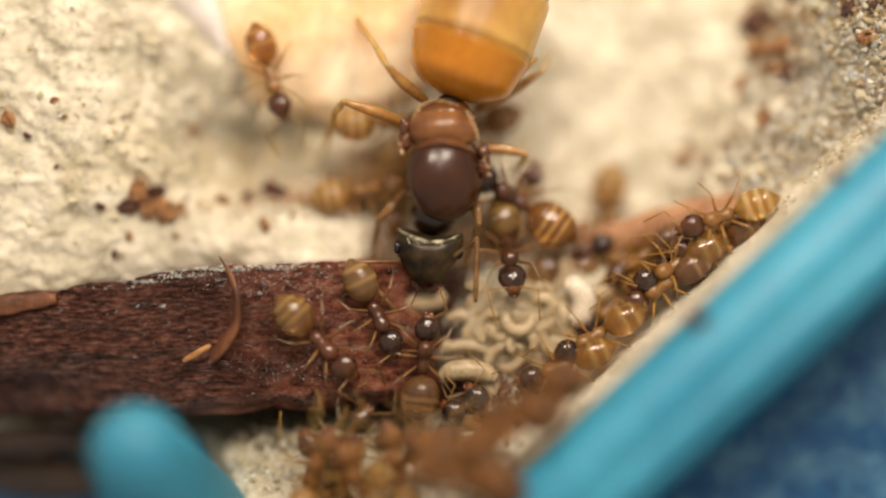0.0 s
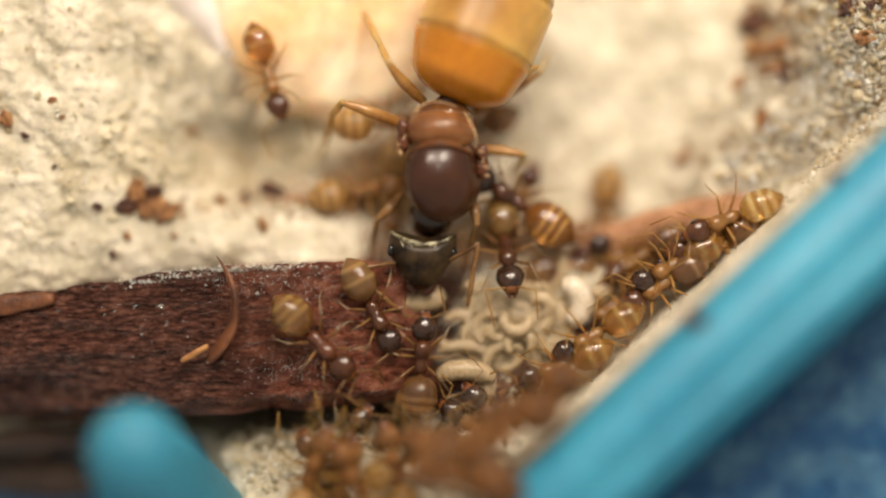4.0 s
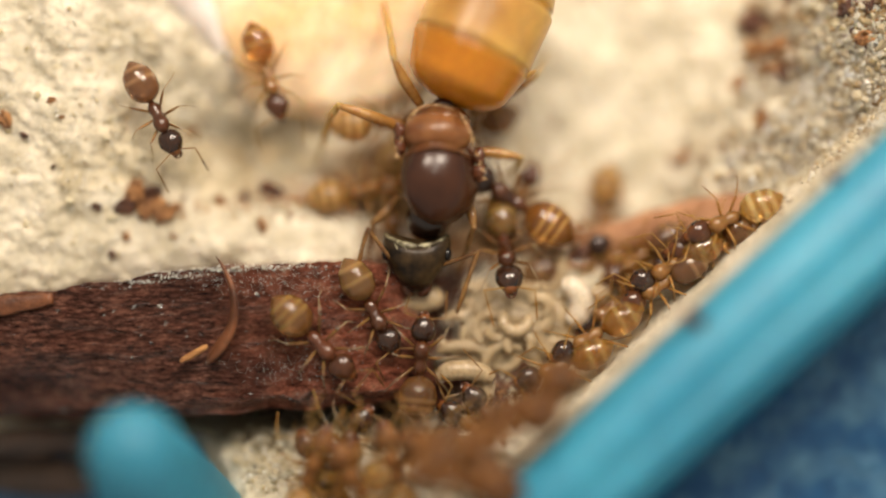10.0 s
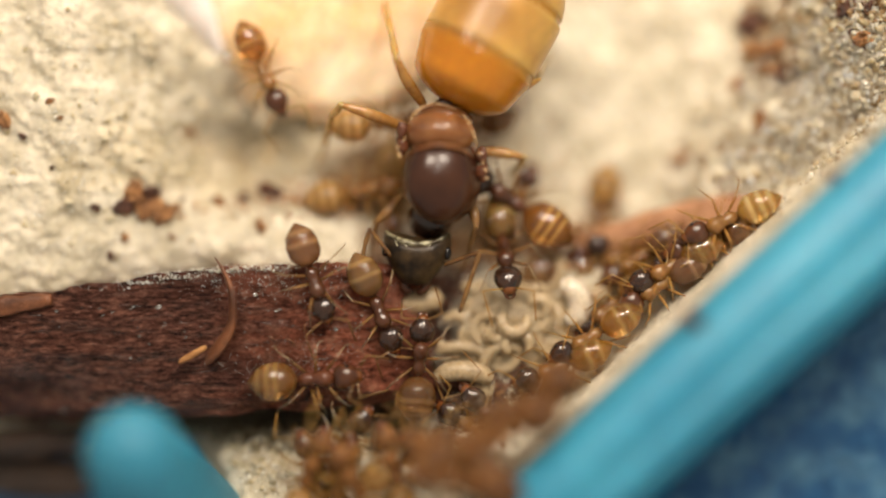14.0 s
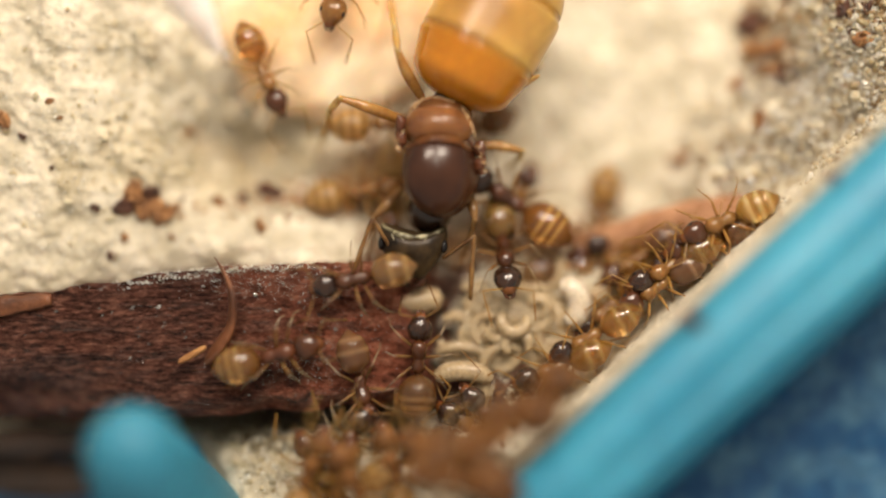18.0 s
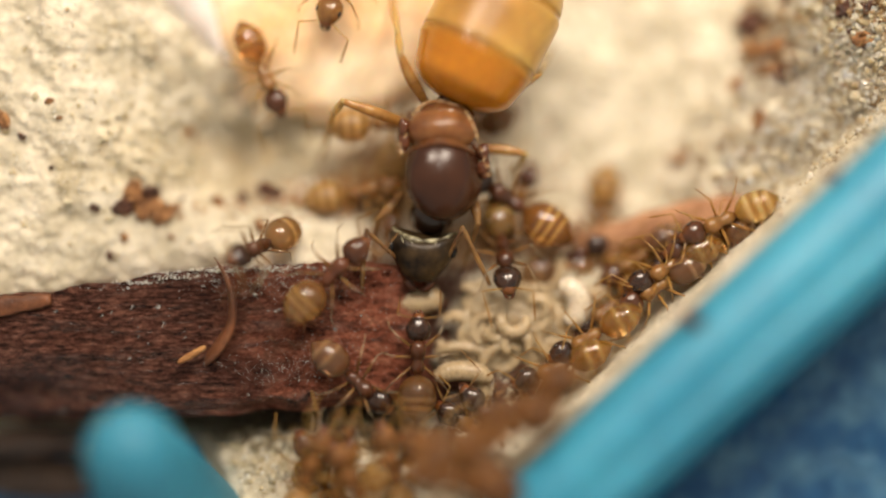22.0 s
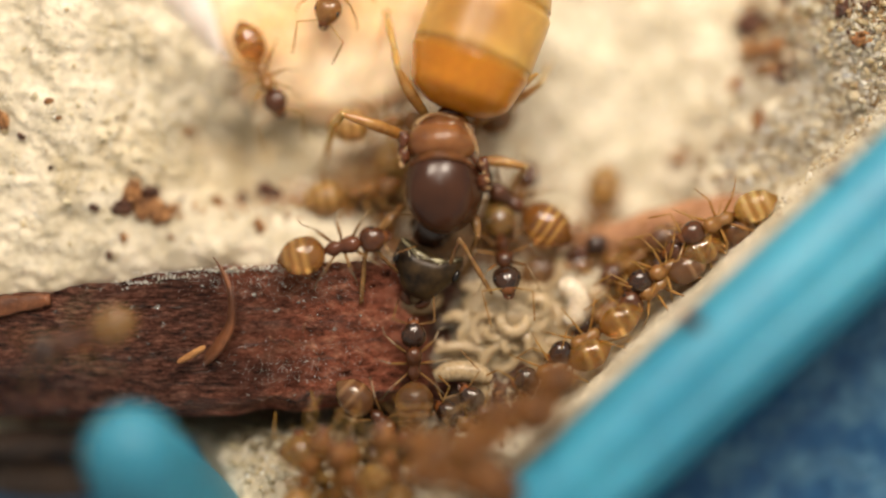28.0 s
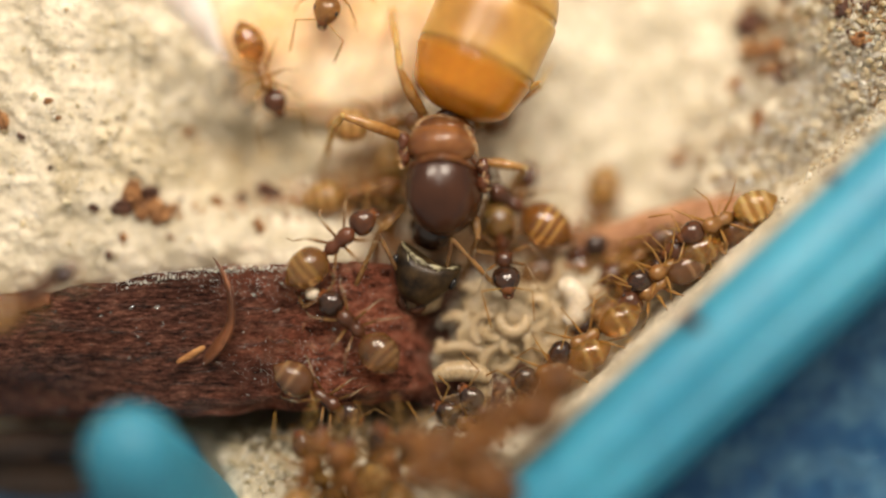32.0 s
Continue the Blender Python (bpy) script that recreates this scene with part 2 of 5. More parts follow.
SCUTE = surface("translucent_russet", (0.15, 0.055, 0.018), (0.36, 0.15, 0.048), 0.28, 1.4, bump=0.2, depth=0.03, fine=10.0, trans=0.25, sss=0.3, radius=(0.5, 0.25, 0.08), coat=0.06)
MAROON = surface("maroon_cuticle", (0.030, 0.010, 0.005), (0.064, 0.022, 0.009), 0.25, 0.6, bump=0.14, depth=0.02, fine=18.0)
RUSSET = surface("russet_cuticle", (0.060, 0.018, 0.008), (0.15, 0.048, 0.018), 0.2, 1.0, bump=0.25, depth=0.03, fine=14.0, coat=0.3)
OLIVE = surface("olive_cuticle", (0.008, 0.005, 0.003), (0.095, 0.058, 0.024), 0.36, 1.4, (1, 1, 1), bump=0.25, depth=0.04, fine=7.0, coat=0.05, spec=0.22, spread=(0.36, 0.80))
OLIVERIM = surface("pale_olive_rim", (0.050, 0.038, 0.018), (0.38, 0.35, 0.22), 0.25, 3.4, bump=0.3, depth=0.04, spread=(0.42, 0.62))
HONEY = surface("orange_cuticle", (0.43, 0.155, 0.008), (0.53, 0.205, 0.014), 0.2, 0.35, bump=0.12, depth=0.03, fine=6.0, sss=0.55, radius=(0.9, 0.45, 0.1), coat=0.15)
BARRED = banded("barred_cuticle", (0.30, 0.125, 0.028), (0.62, 0.36, 0.10), (0.45, 0.65, 0.85), 0.5)
RUST = banded("rust_cuticle", (0.26, 0.125, 0.055), (0.44, 0.26, 0.13), (0.50, 0.76), 0.5)
SMOKY = banded("smoky_cuticle", (0.35, 0.165, 0.045), (0.57, 0.36, 0.12), (0.44, 0.62, 0.82), 0.6)
DUN = banded("dun_cuticle", (0.36, 0.195, 0.07), (0.60, 0.38, 0.15), (0.46, 0.78), 0.55)
DUSKY = banded("dusky_cuticle", (0.27, 0.13, 0.045), (0.44, 0.26, 0.11), (0.50, 0.68, 0.84), 0.6)
STRAW = banded("straw_cuticle", (0.40, 0.225, 0.065), (0.66, 0.44, 0.16), (0.46, 0.78), 0.6)
STRIPED = banded("striped_cuticle", (0.62, 0.36, 0.09), (0.93, 0.76, 0.38), (0.30, 0.52, 0.74), 0.72)
GOLDEN = banded("golden_cuticle", (0.58, 0.29, 0.060), (0.82, 0.55, 0.19), (0.42, 0.70), 0.75)
HONEYED = banded("honeyed_cuticle", (0.52, 0.295, 0.090), (0.74, 0.49, 0.19), (0.30, 0.54, 0.78), 0.5, 0.3, 0.08)
TANBODY = surface("tan_cuticle", (0.16, 0.070, 0.018), (0.36, 0.175, 0.046), 0.2, 1.6, bump=0.2, depth=0.02, fine=16.0, trans=0.2, sss=0.4, radius=(0.5, 0.28, 0.1), coat=0.3)
CLEAR = surface("clear_grain", (0.85, 0.82, 0.76), (0.97, 0.96, 0.92), 0.08, 3.0, bump=0.2, depth=0.02, trans=0.85, ior=1.5)
TAWNY = surface("tawny_cuticle", (0.34, 0.155, 0.022), (0.62, 0.36, 0.085), 0.33, 0.5, bump=0.35, depth=0.04, fine=3.0, sss=0.5, radius=(0.8, 0.5, 0.2), coat=0.0, spec=0.9)
MEMBRANE = surface("golden_membrane", (0.26, 0.09, 0.010), (0.48, 0.22, 0.03), 0.24, 0.5, bump=0.1, depth=0.02, fine=8.0, sss=0.5, radius=(0.9, 0.5, 0.12), coat=0.3)
GILT = surface("golden_hair", (0.36, 0.17, 0.06), (0.80, 0.58, 0.32), 0.2, 3.0, bump=0.2, depth=0.02, sss=0.2)


# ---- mesh helpers ----
def finish(name, bm, materials, smooth=True):
    bmesh.ops.transform(bm, matrix=Matrix.Scale(MM, 4), verts=bm.verts)
    me = bpy.data.meshes.new(name)
    bm.to_mesh(me)
    bm.free()
    for m in materials if isinstance(materials, (list, tuple)) else [materials]:
        me.materials.append(m)
    if smooth:
        me.polygons.foreach_set("use_smooth", [True] * len(me.polygons))
    return me


def part(name, bm, material, parent, label="", at=(0, 0, 0), smooth=True):
    ob = new(name, finish(name, bm, material, smooth))
    ob.parent = parent
    ob.location = Vector(at) * MM
    if label:
        tagged(ob, label)
    return ob


def thing(name, at, label, category, group="", turn=(0, 0, 0)):
    ob = new(name)
    ob.empty_display_size = MM
    ob.matrix_world = mm(*at, *turn)
    return tagged(ob, label, category, group)


def mm(x, y, z, rx=0, ry=0, rz=0):
    return pose(x * MM, y * MM, z * MM, rx, ry, rz)


def smooth_line(points, steps):
    """Points (x, y, z, r) with a smooth curve drawn through them."""
    p = [np.array(q, float) for q in points]
    out = []
    for i in range(len(p) - 1):
        a, b, c, d = p[max(i - 1, 0)], p[i], p[i + 1], p[min(i + 2, len(p) - 1)]
        for k in range(steps):
            t = k / steps
            out.append(0.5 * (2 * b + (c - a) * t + (2 * a - 5 * b + 4 * c - d) * t * t + (3 * b - a - 3 * c + d) * t ** 3))
    out.append(p[-1])
    return out


def tube(bm, points, sides=8, steps=4, flat=1.0, wave=None):
    line = smooth_line(points, steps)
    n = len(line)
    side = Vector((0.31, 0.27, 0.91)).normalized()
    rings = []
    for i, q in enumerate(line):
        way = Vector(line[min(i + 1, n - 1)][:3] - line[max(i - 1, 0)][:3]).normalized()
        side = (side - way * side.dot(way)).normalized()
        other = way.cross(side)
        r = max(q[3], 0.004) * (wave(i / (n - 1)) if wave else 1)
        rings.append([bm.verts.new(Vector(q[:3]) + (side * math.cos(a) + other * math.sin(a) * flat) * r)
                      for a in (2 * math.pi * k / sides for k in range(sides))])
    for u, v in zip(rings, rings[1:]):
        for k in range(sides):
            bm.faces.new((u[k], u[(k + 1) % sides], v[(k + 1) % sides], v[k]))
    bm.faces.new(rings[0][::-1])
    bm.faces.new(rings[-1])
    return rings


def lathe(bm, rings, sides=24, wide=1.0, tall=1.0, shift=None):
    """A body of revolution about x: rings of (x, radius, material index)."""
    made = []
    for x, r, _ in rings:
        dz = shift(x) if shift else 0
        made.append([bm.verts.new((x, math.cos(a) * r * wide, math.sin(a) * r * tall + dz)) for a in (2 * math.pi * k / sides for k in range(sides))])
    for i, (u, v) in enumerate(zip(made, made[1:])):
        for k in range(sides):
            bm.faces.new((u[k], v[k], v[(k + 1) % sides], u[(k + 1) % sides])).material_index = rings[i][2]
    bm.faces.new(made[0])
    bm.faces.new(made[-1][::-1])
    bmesh.ops.recalc_face_normals(bm, faces=bm.faces)


def blob(bm, centre, size, rough=0.0, seed=0, sub=3, turn=None):
    """An ellipsoid, lumpy by rough."""
    got = bmesh.ops.create_icosphere(bm, subdivisions=sub, radius=1)["verts"]
    m = Euler([radians(a) for a in turn]).to_matrix() if turn else Matrix.Identity(3)
    for v in got:
        p = v.co.copy()
        k = 1 + rough * noise.noise(p * 1.6 + Vector((seed * 3.7, seed, -seed))) + rough * 0.5 * noise.noise(p * 4 + Vector((seed, 0, seed * 2.1)))
        v.co = Vector(centre) + m @ Vector((p.x * size[0], p.y * size[1], p.z * size[2])) * k
    return got


def clamp01(v):
    return 0.0 if v < 0 else 1.0 if v > 1 else v


def ease(v):
    v = clamp01(v)
    return v * v * (3 - 2 * v)


# ---- the ground: a plaster floor with hollows, a raised rim and a crevice under the bark ----
HILLS = [  # x, y, reach, height
    (-11.082, 4.913, 2.4, -0.2), (-10.776, 1.393, 2.6, -0.25), (-7.408, 4.913, 1.6, -1.7), (-8.02, 2.158, 1.2, -0.9), (-6.796, 0.781, 1.0, -1.0), (-8.173, -0.597, 1.3, -0.1), (-4.347, -0.52, 1.5, -0.1), (-4.041, 0.704, 1.0, -1.2),
    (-3.429, 5.832, 2.6, -2.1), (-5.878, 3.077, 1.2, -3.2), (-3.735, 3.306, 1.2, -3.0), (-2.51, 2.158, 1.7, -2.1), (0.245, 1.852, 1.9, -2.4), (1.776, 5.219, 2.4, -3.0),
    (5.143, 4.454, 2.8, -3.2), (4.531, 1.699, 1.6, -2.8), (9.429, 4.76, 1.5, -1.8), (11.571, 5.372, 1.4, 0.2), (8.357, 2.158, 1.2, -0.9),
    (1.469, -1.209, 1.9, -1.3), (3.612, -0.903, 1.2, -1.2), (1.163, -3.199, 1.2, -1.1), (-0.673, -3.046, 1.4, -1.5),
    (-4.347, -4.653, 1.4, -2.8), (-1.439, -4.806, 1.0, -2.4), (-8.173, -4.883, 2.6, -3.2), (-4.806, -5.587, 0.8, 0.2), (-5.878, -5.724, 0.7, 0.2), (-5.265, -6.643, 0.9, 0.9), (-3.429, -5.495, 0.6, 0.2), (-4.041, -6.413, 1.0, 0.6), (-2.51, -5.724, 1.0, 0.0), (-2.051, -7.026, 1.6, 0.6), (1.469, -4.883, 1.2, 0.9), (-0.367, -6.719, 1.2, 1.0),
    (-11.082, -7.026, 2.4, -3.6), (-7.408, -2.434, 3.0, -2.8), (-6.5, -0.20, 0.9, -0.08), (-9.8, -0.55, 1.0, -0.1), (-11.6, -0.7, 1.0, -0.15), (9.9, 3.3, 1.0, -0.5)]
RAIL_A, RAIL_B = Vector((2.117, -5.328, 0)), Vector((10.726, 2.75, 0))
RAIL_WAY = (RAIL_B - RAIL_A).normalized()
RAIL_IN = Vector((-RAIL_WAY.y, RAIL_WAY.x, 0))


def ground_height(x, y, fine=True):
    total = low = 0.0
    for hx, hy, reach, h in HILLS:
        w = math.exp(-((x - hx) ** 2 + (y - hy) ** 2) / (reach * reach)) + 1e-5
        total, low = total + w * h, low + w
    z = total / low
    d = (Vector((x, y, 0)) - RAIL_A).dot(RAIL_IN)
    along = (Vector((x, y, 0)) - RAIL_A).dot(RAIL_WAY)
    top = 3.0 - 1.5 * ease((along - 10.4) / 2.5)  # beside the sand the ledge sinks under the rail
    z += (top - z) * (1 - clamp01((d + 0.30) / 0.40) ** 2.2) ** 1.3
    if d < -0.55:
        z -= 7.5 * ease((-0.55 - d) / 1.1)
    if fine:
        p = Vector((x, y, 0))
        lump = noise.fractal(p * 0.9, 1.0, 2.0, 3) * 0.22 + noise.fractal(p * 3.1 + Vector((7, 1, 3)), 1.0, 2.0, 3) * 0.10
        quiet = math.exp(-((y - 0.55) / 0.7) ** 2) * ease((x + 11) / 3)
        z += lump * (1 - 0.75 * quiet)
    return z


def build_ground():
    nx, ny, x0, x1, y0, y1 = 560, 376, -19.0, 19.0, -12.5, 13.0
    verts = []
    for j in range(ny + 1):
        for i in range(nx + 1):
            x, y = x0 + (x1 - x0) * i / nx, y0 + (y1 - y0) * j / ny
            verts.append((x * MM, y * MM, ground_height(x, y) * MM))
    faces = []
    for j in range(ny):
        for i in range(nx):
            a = j * (nx + 1) + i
            if (Vector(verts[a]) / MM - RAIL_A).dot(RAIL_IN) < -1.9 or (verts[a][0] < -7.2 * MM and verts[a][1] < -5.6 * MM):
                continue
            faces.append((a, a + 1, a + nx + 2, a + nx + 1))
    me = bpy.data.meshes.new("ground")
    me.from_pydata(verts, [], faces)
    me.materials.append(PLASTER)
    me.polygons.foreach_set("use_smooth", [True] * len(faces))
    return tagged(new("ground", me), "rough cream plaster nest floor with hollows", "ground", kind="structure")


build_ground()


# ---- blue plastic tray: ribbed rail, rounded rail end and floor ----
def build_tray():
    tray = thing("plastic_tray", (0, 0, -6), "cyan plastic tray with a ribbed rim and deep blue floor", "tray")
    bm = bmesh.new()
    bmesh.ops.create_grid(bm, x_segments=150, y_segments=150, size=90)
    for v in bm.verts:
        out = -(Vector((v.co.x, v.co.y, 0)) - RAIL_A).dot(RAIL_IN)
        v.co.z = 0.25 * noise.noise(v.co * 0.25) + 4.5 * ease((out - 2.0) / 1.5)  # outside the rim the tray has a step
    part("tray_floor", bm, DEEPBLUE, tray, "mottled deep blue plastic floor")
    bm = bmesh.new()
    profile = []
    for k in range(33):
        u = k / 32
        z = 0.62 * math.sqrt(max(0, 1 - (2 * u - 1) ** 6)) + 0.22 * abs(math.sin(2 * math.pi * u)) ** 0.6
        z -= 1.3 * max(0.0, (u - 0.55) / 0.45) ** 1.5 + 0.7 * (1 - u) ** 1.5  # the rim falls off outwards
        profile.append((u, z))
    profile += [(1.0, -6.0), (0.4, -6.0)]
    rows = []
    for s in range(-6, 25):
        base = RAIL_A + RAIL_WAY * s
        wide = 2.85 + 0.022 * s
        rows.append([bm.verts.new(base - RAIL_IN * (wide * u) + Vector((0, 0, 9.3 + 0.03 * s + z))) for u, z in profile])
    for a, b in zip(rows, rows[1:]):
        for k in range(len(profile)):
            bm.faces.new((a[k], a[(k + 1) % len(profile)], b[(k + 1) % len(profile)], b[k]))
    bm.faces.new(rows[0])
    bm.faces.new(rows[-1][::-1])
    bmesh.ops.recalc_face_normals(bm, faces=bm.faces)
    part("rail", bm, CYAN, tray, "two-ribbed cyan plastic rail")
    bm = bmesh.new()
    cx, cy = -7.41, -4.85
    way = Vector((0.10, -0.995, 0))
    line = []
    for k in range(9):
        a = math.pi / 2 * k / 8
        line.append((cx - way.x * 1.12 * math.cos(a), cy - way.y * 1.12 * math.cos(a), 9.9, 1.12 * math.sin(a)))
    for k in range(1, 8):
        line.append((cx + way.x * k, cy + way.y * k, 9.9 - 1.3 * k, 1.12 + 0.27 * k))
    tube(bm, line, 28, 1)
    part("rail_end", bm, SHADECYAN, tray, "rounded cyan plastic rail end in a shaded tone")


build_tray()


# ---- bark ----
def build_bark():
    bark = thing("bark_strip", (-6.465, -2.544, -1.5), "dark reddish-brown strip of wet bark with loose fibres", "bark")
    ox, oy, oz = -6.465, -2.544, -1.5
    bm = bmesh.new()
    nu, nv = 230, 90
    x0, x1 = -13.2 - ox, (-0.245) - ox
    grid = []
    for j in range(nv + 1):
        row = []
        v = j / nv
        for i in range(nu + 1):
            u = i / nu
            x = x0 + (x1 - x0) * u
            top = (-1.30 + 1.0 * ease(u * 1.25)) + 0.10 * noise.noise(Vector((x * 1.1, 3, 0))) + 0.05 * noise.noise(Vector((x * 4, 9, 0))) + 0.012 * (x + 7) - 0.13 * math.exp(-((x + 8.0) / 1.5) ** 2)
            low = -5.0 + 0.85 * u + 0.12 * noise.noise(Vector((x * 0.9, 17, 0)))
            y = low + (top - low) * v - 0.20 * ease((u - 0.45) / 0.3) * v - oy
            z = 0.05 - 1.7 * ease((0.55 - u) / 0.55) * ease((0.62 - v) / 0.62) - 0.45 * ease((0.10 - v) / 0.10)
            z += 0.16 * noise.fractal(Vector((x * 0.30, y * 2.2, 1)), 1.0, 2.0, 4) + 0.05 * noise.fractal(Vector((x * 1.2, y * 9, 5)), 1.0, 2.0, 2)
            z -= 0.30 * ease((u - 0.78) / 0.18) * (0.5 + v) + 1.3 * ease((u - 0.93) / 0.07)
            xx = x + (0.15 * (1 - v) * u * 1.6 + 0.40 * noise.noise(Vector((y * 1.6, 4, 0)))) * ease((u - 0.8) / 0.2)
            row.append(bm.verts.new((xx, y, z - oz)))
        grid.append(row)
    for a, b in zip(grid, grid[1:]):
        for i in range(nu):
            bm.faces.new((a[i], a[i + 1], b[i + 1], b[i]))
    edge = grid[0] + [r[-1] for r in grid[1:]] + grid[-1][-2::-1] + [r[0] for r in grid[-2:0:-1]]
    foot = [bm.verts.new((v.co.x, v.co.y + (0.35 if v.co.y < 0 else 0), v.co.z - 1.9)) for v in edge]
    n = len(edge)
    for k in range(n):
        bm.faces.new((edge[k], foot[k], foot[(k + 1) % n], edge[(k + 1) % n]))
    bmesh.ops.recalc_face_normals(bm, faces=bm.faces)
    part("bark_body", bm, BARK, bark)
    # the long curled fibre that stands off the surface
    bm = bmesh.new()
    pts = [(-6.12, -0.22, 0.42, 0.03), (-5.92, -0.50, 0.50, 0.10), (-5.70, -0.95, 0.58, 0.18), (-5.60, -1.45, 0.60, 0.24), (-5.66, -2.02, 0.48, 0.28), (-5.94, -2.50, 0.25, 0.31), (-6.36, -2.92, -0.08, 0.30), (-6.70, -3.15, -0.45, 0.28)]
    tube(bm, [(a - ox, b - oy, c - oz, r) for a, b, c, r in pts], 10, 6, 0.4)
    part("curled_fibre", bm, FIBRE, bark, "curled reddish bark fibre")
    for a, b in (((-4.238, -2.415, 0.25), (-3.977, -2.636, 0.15)), ((-3.76, -2.26, 0.2), (-3.66, -1.98, 0.28)), ((-4.72, -2.36, 0.2), (-4.52, -2.52, 0.2))):
        bm = bmesh.new()
        mid = [(p + q) / 2 for p, q in zip(a, b)]
        tube(bm, [(a[0] - ox, a[1] - oy, a[2] - oz, 0.02), (mid[0] - ox, mid[1] - oy + 0.05, mid[2] - oz + 0.06, 0.045), (b[0] - ox, b[1] - oy, b[2] - oz, 0.02)], 6, 4)
        part("splinter", bm, FIBRE, bark)


build_bark()


def build_slab(name, a, b, width, thick, label, material, seed):
    """A flat sliver of bark between two places."""
    a, b = Vector(a), Vector(b)
    ob = thing(name, tuple((a + b) / 2), label, "bark")
    bm = bmesh.new()
    way = b - a
    side = Vector((-way.y, way.x, 0)).normalized()
    n = 24
    rows = []
    for i in range(n + 1):
        u = i / n
        c = a + way * u - (a + b) / 2
        w = width * (0.35 + 0.65 * math.sin(math.pi * min(max(u, 0.04), 0.96)) ** 0.5) * (1 + 0.25 * noise.noise(Vector((u * 5, seed, 0))))
        rows.append([bm.verts.new(c + side * (w * math.cos(t)) + Vector((0, 0, thick * math.sin(t) + min(0.06, thick * 0.2) * noise.noise(Vector((u * 9, t, seed))))))
                     for t in (2 * math.pi * k / 14 for k in range(14))])
    for p, q in zip(rows, rows[1:]):
        for k in range(14):
            bm.faces.new((p[k], p[(k + 1) % 14], q[(k + 1) % 14], q[k]))
    bm.faces.new(rows[0]), bm.faces.new(rows[-1][::-1])
    bmesh.ops.recalc_face_normals(bm, faces=bm.faces)
    part("sliver_body", bm, material, ob)


build_slab("bark_sliver", (3.799, 0.016, -1.7), (8.687, 1.257, -1.3), 0.55, 0.3, "reddish bark sliver lying along the plaster rim", RUSTY, 3)
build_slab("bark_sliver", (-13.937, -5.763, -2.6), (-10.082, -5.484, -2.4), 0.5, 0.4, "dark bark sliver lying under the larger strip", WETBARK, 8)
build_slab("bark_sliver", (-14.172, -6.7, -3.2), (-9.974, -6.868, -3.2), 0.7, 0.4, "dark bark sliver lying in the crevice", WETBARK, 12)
# a bark-coloured slab added under the brood so that its gaps look dark
build_slab("bark_fragment", (-0.615, -4.163, -1), (2.539, -3.217, -1), 0.5, 0.25, "dark slab added under the brood pile to darken its gaps", BARK, 21)
build_slab("bark_sliver", (-13.2, -1.72, 0.25), (-10.55, -1.36, 0.2), 0.27, 0.13, "peeling reddish bark flake on the strip", FIBRE, 15)
build_slab("wood_splinter", (-7.087, -3.044, 0.35), (-6.351, -2.616, 0.4), 0.095, 0.07, "short yellow wood splinter lying on the bark", RAWWOOD, 5)


# ---- peach plastic tube end behind the nest ----
def build_mound():
    ob = thing("peach_tube", (-3.444, 6.132, -1.7), "smooth peach-coloured plastic tube with a milky edge", "tube")
    bm = bmesh.new()
    blob(bm, (-0.1, 0.75, -0.75), (3.7, 3.3, 1.6), 0.10, 4, 5)
    part("tube_wall", bm, ORANGE, ob)
    bm = bmesh.new()
    ox, oy, oz = -3.444, 6.132, -1.7
    pts = [(-8.768, 8.719, -2.4, 2.1), (-7.576, 7.2, -2.2, 1.5), (-6.721, 6.185, -2, 0.8), (-6.134, 5.311, -1.8, 0.16)]
    tube(bm, [(a - ox, b - oy, c - oz, r) for a, b, c, r in pts], 14, 6, 0.5)
    part("tube_edge", bm, PINK, ob, "milky pink plastic edge")
    drop = thing("water_drop", (-6.072, 5.409, -1), "tiny clear water drop at the tube's edge", "drop")
    bm = bmesh.new()
    blob(bm, (0, 0, 0), (0.16, 0.16, 0.14), 0.02, 2, 3)
    part("drop_body", bm, CLEAR, drop)


build_mound()


def build_lumps():
    rnd = random.Random(8)
    for (x, y), size in (((-5.28, 3.788), 0.30), ((-4.212, 4.165), 0.38), ((-3.564, 4.391), 0.42), ((-2.927, 4.471), 0.40), ((-2.211, 4.63), 0.36), ((-1.504, 4.417), 0.40),
                         ((-3.637, 2.451), 0.34), ((-6.366, 4.643), 0.34), ((-6.945, 4.017), 0.30), ((-7.7, 4.948), 0.30), ((-8.312, 5.727), 0.36), ((-6.181, 4.04), 0.36), ((-7.244, 5.601), 0.26)):
        z = max(ground_height(x, y), -2.3)
        ob = thing("plaster_lump", (x, y, z), "small pale plaster lump beside the peach tube", "plaster", "plaster lumps", (0, 0, rnd.uniform(0, 360)))
        bm = bmesh.new()
        blob(bm, (0, 0, 0), (size, size * rnd.uniform(0.6, 0.9), size * 0.7), 0.6, rnd.randint(0, 80), 4)
        part("lump_body", bm, LUMP, ob)


build_lumps()


# ---- worker ants ----
def gaster_rings(length, radius, plates, n=44):
    """Rings of an abdomen along -x from its front: overlapping plates with pale seams, a rounded front and a pointed tip."""
    out = []
    for i in range(n + 1):
        u = i / n
        s = 2 * u - 1
        r = max(0.02, (1 - abs(s) ** 2.3)) ** 0.55 * (1 - 0.12 * s)
        if u > 0.72:
            r *= 1 - 0.42 * ((u - 0.72) / 0.28) ** 1.3
        k = u * plates
        inside = k - math.floor(k)
        r *= 1 + 0.022 * inside
        out.append((-length * u, radius * r, 0))
    return out


